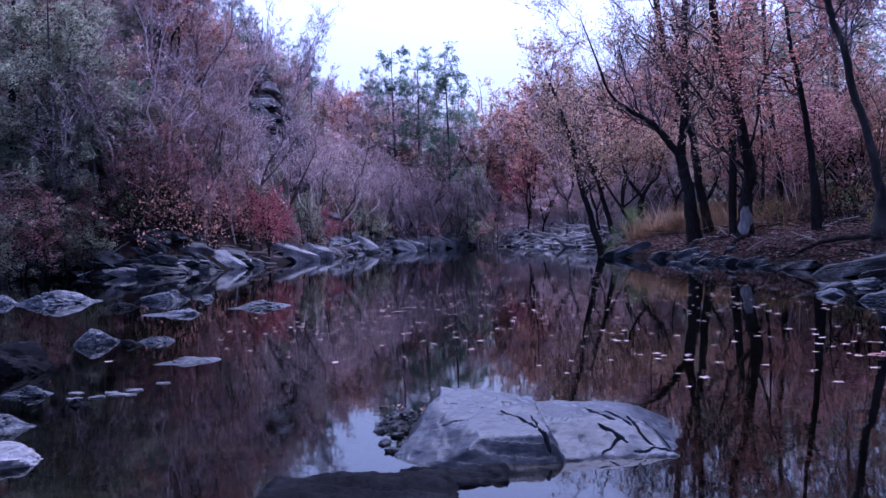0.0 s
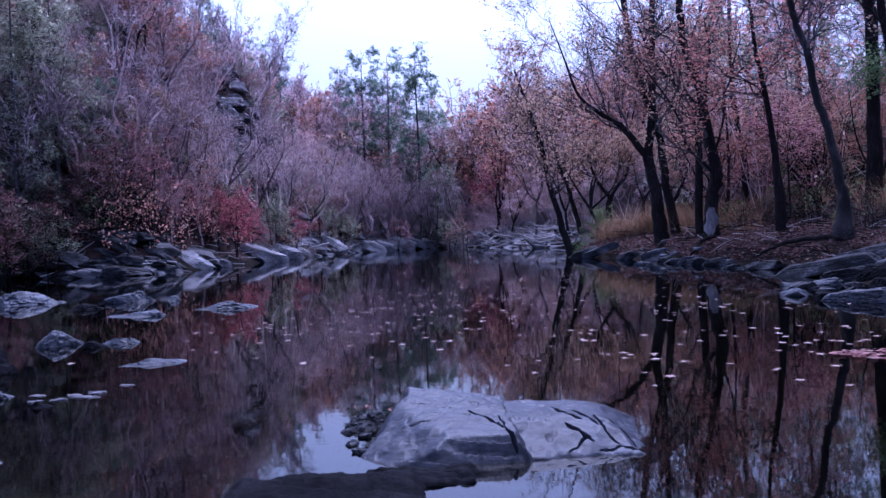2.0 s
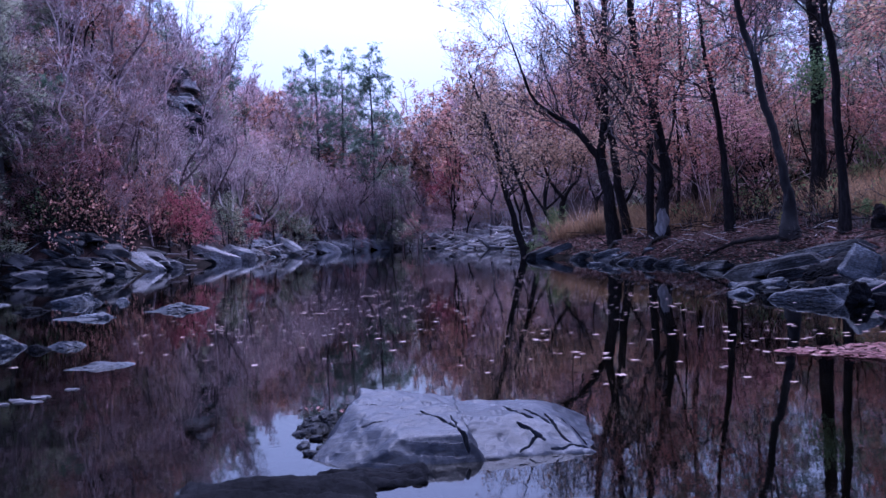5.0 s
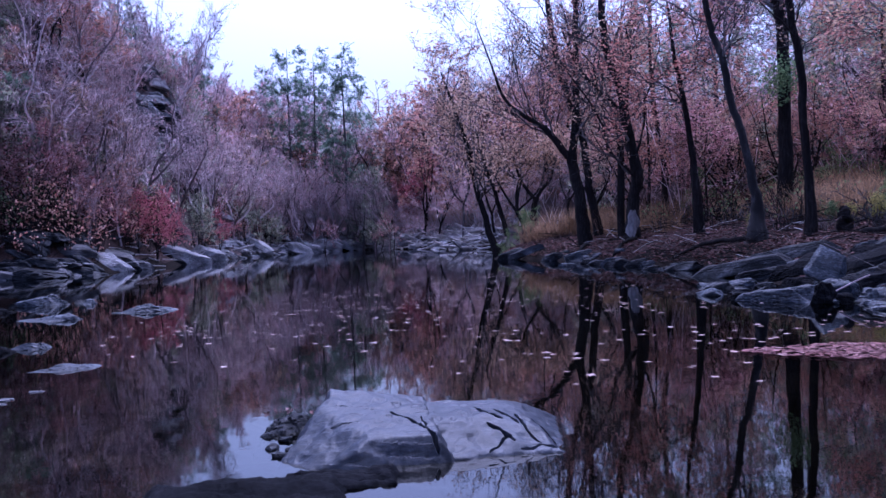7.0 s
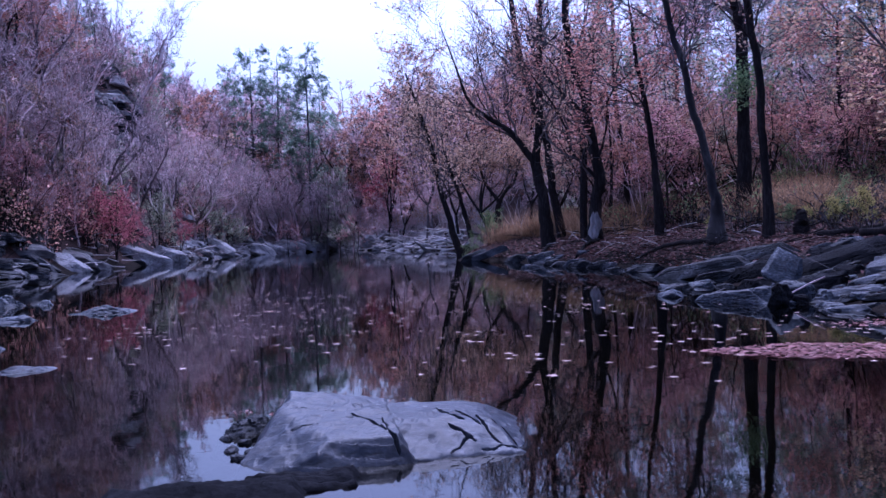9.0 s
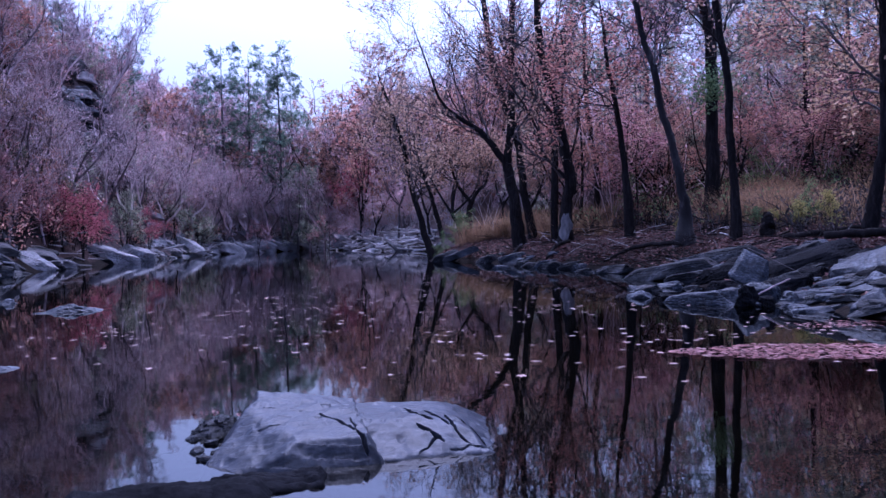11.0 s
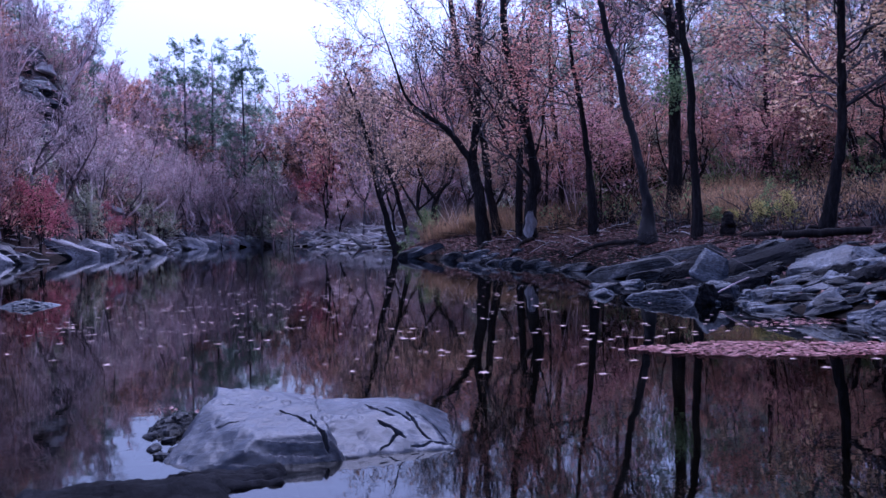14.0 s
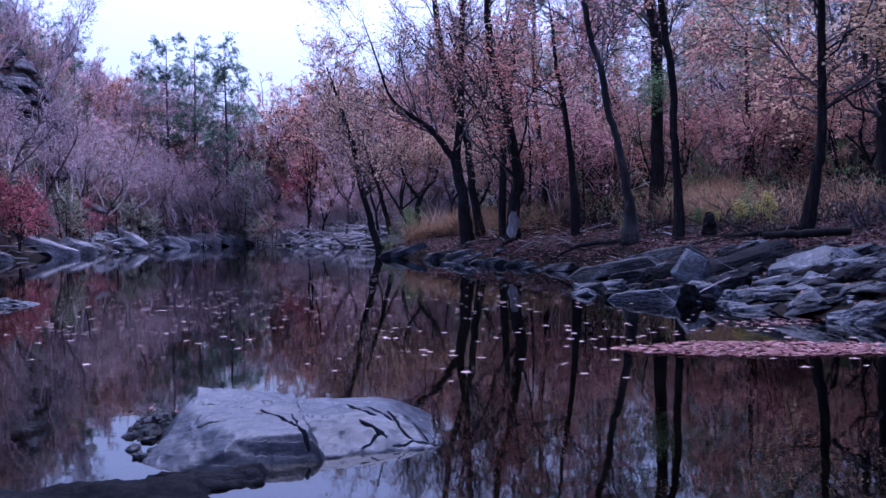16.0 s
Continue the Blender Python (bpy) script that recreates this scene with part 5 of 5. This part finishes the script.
bank_tree(308, [([(13.6, 33.4, 1.7), (13.6, 33.4, 3.9), (13.3, 33.5, 6.1), (13.2, 33.5, 9)], [0.2, 0.15, 0.12, 0.04])], BARK, "pink", 5600, "dark tree with dull red leaves", (18, 0.32, 0.98, 4.2, (1.0, 1.5), 0.03), 0.12, flat=0.7)
bank_tree(309, [([(10.5, 19.9, 0.7), (10.52, 19.9, 1.3), (10.46, 19.9, 2.0), (10.26, 20.0, 3.3), (10.05, 20.2, 4.3), (9.9, 20.2, 5.3), (9.72, 20.4, 6.1), (9.5, 20.4, 7.2), (9.1, 20.6, 9.4), (8.9, 20.7, 13)],
                 [0.36, 0.21, 0.135, 0.11, 0.105, 0.1, 0.095, 0.09, 0.07, 0.03])], MOTTLED, "grey", 700, "grey mottled tree with a flared foot leaning to the water", (14, 0.35, 0.98, 3.0, (0.5, 1.1), 0.25))
bank_tree(310, [([(13.3, 23.5, 1.3), (13.4, 23.5, 4.2), (13.4, 23.5, 7.2), (13.2, 23.6, 8.2), (13.1, 23.6, 10.3), (13, 23.7, 14)], [0.30, 0.21, 0.2, 0.19, 0.17, 0.06])], BARK, "grey", 900,
          "thick straight dark tree on the bank", (14, 0.35, 0.98, 3.4, (0.6, 1.2), 0.2))
bank_tree(311, [([(11.1, 18.5, 0.8), (11.1, 18.5, 2.2), (11.0, 18.5, 3.5), (11.0, 18.5, 4.7), (10.8, 18.6, 6.3), (10.7, 18.7, 8.4), (10.6, 18.7, 12)], [0.19, 0.115, 0.11, 0.105, 0.1, 0.08, 0.03])], BARK, "tan", 900,
          "dark narrow tree at the edge of the bank", (12, 0.4, 0.98, 2.8, (0.6, 1.2), 0.2))
bank_tree(312, [([(18.5, 26.2, 1.7), (18.6, 26.1, 3.7), (18.5, 26.1, 5.6), (18.4, 26, 8)], [0.18, 0.13, 0.1, 0.03])], BARK, "pink", 5600, "slim tree with dull red leaves in the grass", (18, 0.3, 0.98, 3.8, (1.0, 1.5), 0.03), 0.12, flat=0.7)
bank_tree(313, [([(12.5, 15.7, 0.9), (12.7, 15.5, 2.1), (12.8, 15.4, 3.2), (12.8, 15.4, 4.4), (12.8, 15.4, 6.0), (12.7, 15.4, 9)], [0.22, 0.135, 0.115, 0.105, 0.09, 0.04])], BARK, "gold", 7000,
          "leaning dark tree with golden-tan leaves", (22, 0.33, 0.98, 3.6, (0.8, 1.4), 0.02), 0.12, (7, 7), flat=0.6)
bank_tree(314, [([(20.1, 22.3, 2.1), (20.1, 22.3, 4.6), (20.1, 22.3, 7.2), (20, 22.3, 11)], [0.2, 0.15, 0.14, 0.05])], BARK, "rust", 900, "dark tree with rust leaves in the flat wood", (14, 0.35, 0.98, 3.2, (0.6, 1.2), 0.15), 0.13)
bank_tree(315, [([(17.1, 18.3, 1.5), (17.1, 18.3, 3.9), (17.1, 18.3, 7.0), (17, 18.3, 11)], [0.24, 0.18, 0.17, 0.05])], BARK, "tan", 1200, "dark tree with tan leaves in the flat wood", (14, 0.3, 0.98, 3.4, (0.6, 1.2), 0.15), 0.13)
bank_tree(316, [([(12.2, 31.8, 1.4), (12.3, 31.7, 3.8), (12.2, 31.7, 6.5)], [0.09, 0.06, 0.02])], BARK, "pink", 1200, "thin sapling with dull red leaves", (10, 0.3, 0.98, 1.8, (0.6, 1.2), 0.15), 0.12)
bank_tree(317, [([(-21.5, 40.9, 1.0), (-21.2, 41.0, 6.8), (-20.9, 41.2, 10.4), (-20.8, 41.3, 15)], [0.3, 0.22, 0.18, 0.05])], BARK, "grey", 1600, "dark tree with bare limbs at the foot of the hill", BIG)
bank_tree(318, [([(-19.3, 43.3, 2.5), (-19.2, 43.3, 6.9), (-19.0, 43.4, 11.0), (-18.9, 43.4, 15)], [0.25, 0.19, 0.16, 0.05])], BARK, "grey", 1400, "dark tree with bare limbs at the foot of the hill", BIG)

# red and rust understory trees with flat sprays, between the tall trunks
for kind, x, y, tall, v in [("tan", 14.6, 30.0, 5.0, 0), ("rust", 12.4, 34.5, 5.4, 1), ("rust", 11.4, 36.5, 5.2, 0), ("pink", 16.2, 33.0, 5.6, 2), ("pink", 17.4, 29.0, 5.2, 1), ("rust", 15.6, 26.6, 4.4, 2),
                            ("tan", 20.5, 29.0, 5.6, 0), ("pink", 22.5, 26.0, 5.8, 2), ("rust", 19.0, 34.0, 6.0, 0), ("tan", 24.0, 31.0, 6.2, 1), ("rust", 13.2, 38.0, 5.5, 2), ("tan", 15.4, 38.5, 6.0, 0),
                            ("tan", 25.5, 24.5, 5.5, 1), ("layered", 16.8, 23.8, 4.2, 0), ("layered", 21.0, 22.8, 4.4, 1), ("layered", 13.0, 28.2, 4.2, 1), ("rust", 18.2, 21.2, 4.8, 0)]:
    plant(kind, x, y, tall, 67 * x, v)


# ---- grass, shrubs and fallen leaves on the other bank ----
def blades(seed, count, region, tall, name, leaf, label):
    rng = np.random.default_rng(seed)
    x, y = region(rng, count)
    z = ground_height(x, y)
    h = tall * rng.uniform(0.4, 1.2, count) * np.clip(0.75 + 1.1 * waves(x, y, 1.6, seed) + 0.6 * waves(x, y, 0.5, seed + 1), 0.22, 1.3)
    a = rng.uniform(0, 6.28, count)
    lean = rng.uniform(0.3, 1.6, count) * h
    dx, dy = np.cos(a), np.sin(a)
    w = 0.009
    base = np.stack([x, y, z - 0.03], -1)
    side = np.stack([-dy, dx, 0 * x], -1) * w
    mid = base + np.stack([dx * lean * 0.35, dy * lean * 0.35, h * 0.6], -1)
    tip = base + np.stack([dx * lean, dy * lean, h], -1)
    v = np.stack([base - side, base + side, mid + side * 0.8, mid - side * 0.8, tip + side * 0.15, tip - side * 0.15], 1)
    i = np.arange(count)[:, None] * 6
    q = np.concatenate([i + np.array([0, 1, 2, 3]), i + np.array([3, 2, 4, 5])])
    ob = new(name, mesh(name, v.reshape(-1, 3), q, LEAVES[leaf], False))
    return tagged(ob, label, "grass", kind="stuff")


def tufted(x0, x1, y0, y1, tufts, size, back=0.0):
    def region(rng, count):
        cx, cy = rng.uniform(x0, x1, tufts * 4), rng.uniform(y0, y1, tufts * 4)
        full = np.argsort(-waves(cx, cy, 5.0, 51) - 0.3 * rng.uniform(-1, 1, tufts * 4))[:tufts]
        cx, cy = cx[full], cy[full]
        k = rng.integers(0, tufts, count)
        return cx[k] + rng.normal(size=count) * size, cy[k] + rng.normal(size=count) * size
    return region


blades(41, 24000, tufted(10.9, 16, 27, 41, 220, 0.30), 0.85, "dry_grass", "grass", "tufts of tall golden-brown dry grass on the bank")
blades(44, 14000, tufted(12.6, 17.5, 20, 27, 120, 0.30), 0.8, "dry_grass", "grass", "tufts of tall golden-brown dry grass behind the trunks")
blades(42, 30000, tufted(14.0, 28, 15, 34, 360, 0.36), 0.75, "dry_grass", "grass", "tufts of tall golden-brown dry grass under the trees")
blades(43, 12000, tufted(8.8, 12.5, 35.5, 44, 110, 0.28), 0.95, "dry_grass", "grass", "tufts of tall golden-brown dry grass on the point")
for x, y, tall, v in [(13.2, 18.6, 1.0, 0), (12.3, 19.6, 0.7, 1), (14.2, 31.5, 1.8, 0), (8.9, 38.5, 1.7, 1), (8.0, 39.5, 1.2, 0)]:
    plant("green", x, y, tall, 50 * x, v)


def strewn(seed, x, y, z, size, name, leaf, label, flat=0.75, category="leaves", curl=0.18):
    rng = np.random.default_rng(seed)
    where = np.stack([x, y, z], -1)
    ob = new(name, mesh(name, *leaf_quads(rng, where, size, flat, 0.7, curl), LEAVES[leaf], False))
    return tagged(ob, label, category, kind="stuff")


rng = np.random.default_rng(77)
n = 32000
x, y = 7.0 + 14 * rng.uniform(0, 1, n) ** 1.5, rng.uniform(7, 40, n)
d, near, inside = shore_distance(x, y)
keep = ~inside & (d > 0.15) & ((x > 10.3) | (y > 15) | (rng.uniform(0, 1, n) < 0.12))
x, y = x[keep], y[keep]
strewn(78, x, y, ground_height(x, y) + 0.02, 0.12, "fallen_leaves", "litter", "brown fallen leaves strewn on the bank")
# leaves adrift on the pool, gathered in loose rafts
n = 780
cx, cy = rng.uniform(-2.6, 4.6, 70), 6.5 + 16 * rng.uniform(0, 1, 70) ** 0.75
k = rng.integers(0, 70, n)
x, y = cx[k] + rng.normal(size=n) * 0.9, cy[k] + rng.normal(size=n) * 0.5
x, y = np.concatenate([x, rng.uniform(1.4, 6.0, 70)]), np.concatenate([y, rng.uniform(4.4, 9.5, 70)])
d, near, inside = shore_distance(x, y)
keep = inside & (y > 5.2) & (d > 0.4) & (np.hypot(x - 0.4, y - 4.5) > 1.3)
x, y = x[keep], y[keep]
near_by = np.hypot(x, y) < 12.5
strewn(79, x[~near_by], y[~near_by], 0 * x[~near_by] + 0.006, 0.10, "floating_leaves", "float", "pale fallen leaves adrift on the still water", 0.985, curl=0.03)


def lobed_leaf(seed):
    """A single fallen leaf: five lobes, a short stalk and a slight curl."""
    rng = np.random.default_rng(seed)
    a = np.linspace(0, 2 * math.pi, 21)[:-1]
    r = 0.055 * (0.72 + 0.28 * np.cos(5 * a)) * rng.uniform(0.85, 1.1, 20)
    rim = np.stack([r * np.cos(a), r * np.sin(a) * 0.9, 0.0025 + 0.0015 * np.cos(2 * a + seed)], -1)
    bm = bmesh.new()
    hub = bm.verts.new((0, 0, 0.003))
    ring = [bm.verts.new(p) for p in rim]
    for p, q in zip(ring, ring[1:] + ring[:1]):
        bm.faces.new((hub, p, q))
    stalk = [bm.verts.new(p) for p in ((-0.04, -0.002, 0.004), (-0.04, 0.002, 0.004), (-0.085, 0.001, 0.004))]
    bm.faces.new(stalk)
    me = bpy.data.meshes.new("floating_leaf")
    bm.to_mesh(me)
    bm.free()
    me.materials.append(LEAVES["float"])
    return me


shapes = [lobed_leaf(k) for k in range(6)]
for k, (px, py) in enumerate(zip(x[near_by], y[near_by])):
    leaf = new("floating_leaf", shapes[k % 6])
    leaf.matrix_basis = pose(px, py, 0.001, rng.uniform(-2, 2), rng.uniform(-2, 2), rng.uniform(0, 360)) @ Matrix.Scale(rng.uniform(0.55, 1.05), 4)
    tagged(leaf, "pale fallen leaf floating on the still water", "leaf", "leaves adrift on the pool")
n = 2000
a, r = rng.uniform(0, 6.28, n), np.sqrt(rng.uniform(0, 1, n))
u, v = np.cos(a) * r * 1.65, np.sin(a) * r * 0.42 * (1 + 0.2 * np.cos(3 * a))
x, y = 4.95 + u * 0.93 + v * 0.36, 6.2 - u * 0.36 + v * 0.93
strewn(80, x, y, rng.uniform(0.004, 0.02, n), 0.062, "leaf_raft", "mat", "raft of pinkish fallen leaves floating on the water", 0.96, curl=0.05)

n = 130
strewn(83, 6.0 + rng.normal(size=n) * 0.30, 8.0 + rng.normal(size=n) * 0.16, rng.uniform(0.004, 0.015, n), 0.06, "leaf_raft", "mat", "small raft of pinkish fallen leaves by the ledges", 0.96, curl=0.05)
rock(260, 5.95, 5.72, -0.01, 1.0, 0.42, 0.15, -48, 2, 0, PALESTONE, "low pale rock awash beside floating leaves", "rocks in the creek", "slab")
for k in range(9):
    rock(262 + k, -2.75 + rng.normal() * 0.3, 6.65 + rng.normal() * 0.22, -0.004, rng.uniform(0.12, 0.26), 0.08, 0.03, rng.uniform(-20, 20), 0, 0, BANKSTONE, "small flat pebble breaking the shallow water", "rocks in the creek", "slab")


# ---- wood lying about, and what clings to the trunks ----
def log(points, radii, bark, label, name="log", category="log"):
    P, R = curve(points, radii, 5 * len(points))
    rng = np.random.default_rng(len(label))
    P += rng.normal(size=P.shape) * R[..., None] * 0.12
    P = np.concatenate([P[:, :1], P, P[:, -1:]], 1)
    R = np.concatenate([R[:, :1] * 0.02, R, R[:, -1:] * 0.02], 1)
    return tagged(new(name, mesh(name, *tubes([(P, R)], 9), bark)), label, category)


def on_ground(x, y, up=0.05):
    return (x, y, height(x, y) + up)


log([on_ground(11.3, 15.4, 0.10), on_ground(11.9, 14.8, 0.12), on_ground(12.5, 14.2, 0.10)], [0.10, 0.095, 0.07], BARK, "dark fallen log lying on the leafy bank")
log([on_ground(11.4, 17.0, 0.06), on_ground(12.2, 16.4, 0.10), on_ground(13.0, 15.9, 0.06)], [0.08, 0.07, 0.05], BARK, "dark fallen log lying on the leafy bank")
log([on_ground(11.65, 18.0, -0.1), (11.66, 18.0, height(11.65, 18.0) + 0.3), (11.66, 18.02, height(11.65, 18.0) + 0.48)], [0.22, 0.16, 0.13], BARK, "dark rotten stump on the bank", "stump", "stump")
log([(6.55, 10.75, 0.02), (6.85, 10.55, 0.22), (7.0, 10.3, 0.36)], [0.014, 0.012, 0.008], GREYBARK, "pale stick leaning among the ledges", "stick", "stick")
log([(7.6, 12.3, 0.75), (7.75, 11.6, 0.5), (7.8, 10.9, 0.28)], [0.005, 0.005, 0.003], TWIGBARK, "pale stick leaning among the ledges", "stick", "stick")
log([on_ground(9.9, 26.9, 0.05), on_ground(9.3, 26.4, 0.12), on_ground(8.7, 25.8, 0.04)], [0.07, 0.06, 0.04], BARK, "dark root running down to the water", "root", "root")
log([on_ground(9.2, 30.2, 0.05), on_ground(8.7, 29.3, 0.12), on_ground(8.3, 28.6, 0.02)], [0.08, 0.06, 0.04], BARK, "dark root running down to the water", "root", "root")
log([on_ground(10.4, 20.2, 0.05), on_ground(9.8, 21.2, 0.10), on_ground(9.1, 22.0, 0.02)], [0.08, 0.06, 0.03], BARK, "dark root running down to the water", "root", "root")


def jumble(seed, count, spot, length, thick, bark, name, label):
    """Sticks thrown together along a shore."""
    rng = np.random.default_rng(seed)
    x, y = spot(rng, count)
    z = np.maximum(ground_height(x, y), 0) + rng.uniform(0.02, 0.35, count)
    a, e = rng.uniform(0, 3.14, count), rng.normal(size=count) * 0.22
    L = length * rng.uniform(0.3, 1.0, count)
    d = np.stack([np.cos(a) * np.cos(e), np.sin(a) * np.cos(e), np.sin(e)], -1) * L[:, None] / 2
    c = np.stack([x, y, z], -1)
    P = np.stack([c - d, c + rng.normal(size=(count, 3)) * 0.04 * L[:, None], c + d], 1)
    R = (thick * rng.uniform(0.4, 1.0, count))[:, None] * np.array([1.0, 0.8, 0.4])
    return tagged(new(name, mesh(name, *tubes([(P, R)], 5), bark)), label, "driftwood", kind="stuff")


jumble(91, 300, slope_spot((1, 11), (58, 95), (0.0, 2.2), 8, 1), 3.6, 0.13, DRIFT, "driftwood", "bleached driftwood heaped along the far shore")
jumble(95, 120, slope_spot((-7, 3), (70, 95), (0.0, 1.6), 19, 1), 3.0, 0.12, DRIFT, "driftwood", "bleached driftwood washed up on the far shore")
jumble(92, 90, slope_spot((-31, -4), (36, 84), (0.0, 2.2), 9, 1), 2.2, 0.05, DRIFT, "driftwood", "bleached driftwood along the foot of the slope")
jumble(93, 240, slope_spot((11, 40), (19, 38), (0.1, 3.5), 10, 1), 1.1, 0.018, BARK, "fallen_twigs", "dark fallen twigs strewn on the bank")
jumble(94, 40, slope_spot((14, 36), (20, 34), (0.2, 3.0), 11, 1), 0.9, 0.016, DRIFT, "fallen_twigs", "pale fallen twigs strewn on the bank")


def stripped_patch():
    """The pale bare wood at the foot of the tall tree."""
    a, h = np.meshgrid(np.linspace(-1, 1, 18), np.linspace(0.10, 0.95, 14), indexing="ij")
    wide = 0.78 * np.sqrt(np.sin(np.clip((h - 0.06) / 0.95, 0, 1) * math.pi)) * (1 + 0.25 * np.sin(11 * h + 2 * np.sign(a)) * np.abs(a))
    r = 0.345 - 0.09 * h + 0.01 * np.sin(7 * a)
    x0, y0, g = 9.9, 27.3, height(9.9, 27.3)
    turn = math.atan2(-y0, -x0)
    v = np.stack([x0 + 0.05 * h + r * np.cos(turn + a * wide), y0 + r * np.sin(turn + a * wide), g + h + 0.05 * np.sin(8 * a)], -1)
    back = v - np.stack([np.cos(turn + a * 0.8), np.sin(turn + a * 0.8), 0 * a], -1) * 0.05
    me = mesh("bark_patch", np.concatenate([v.reshape(-1, 3), back.reshape(-1, 3)]) - np.array([x0, y0, g - 0.12]), np.concatenate([grid_quads(18, 14), grid_quads(18, 14)[:, ::-1] + 252]), PALEBARK)
    return part("bark_patch", me, tall_tree, "pale stripped wood")


stripped_patch()
rng = np.random.default_rng(88)
n = 900
where = np.stack([13.0 + rng.normal(size=n) * 0.35, 22.9 + rng.normal(size=n) * 0.35, 5.3 + rng.normal(size=n) * 0.35], -1)
vine = new("vine", mesh("vine", *leaf_quads(rng, where, 0.10, 0.4, 0.7), LEAVES["green"], False))
tagged(vine, "green vine leaves clinging to a thick trunk", "vine", kind="stuff")
for x, y, tall, v in [(12.6, 18.0, 0.7, 0), (12.9, 17.4, 0.8, 1), (12.2, 18.5, 0.55, 0), (11.2, 21.5, 0.5, 1)]:
    plant("yellow", x, y, tall, 70 * x, v)

rng = np.random.default_rng(97)
n = 14
strewn(98, -0.30 + rng.normal(size=n) * 0.09, 4.90 + rng.normal(size=n) * 0.07, 0.11 + rng.uniform(0, 0.03, n), 0.036, "caught_leaves", "litter", "wet red leaves caught on a small stone", 0.5)
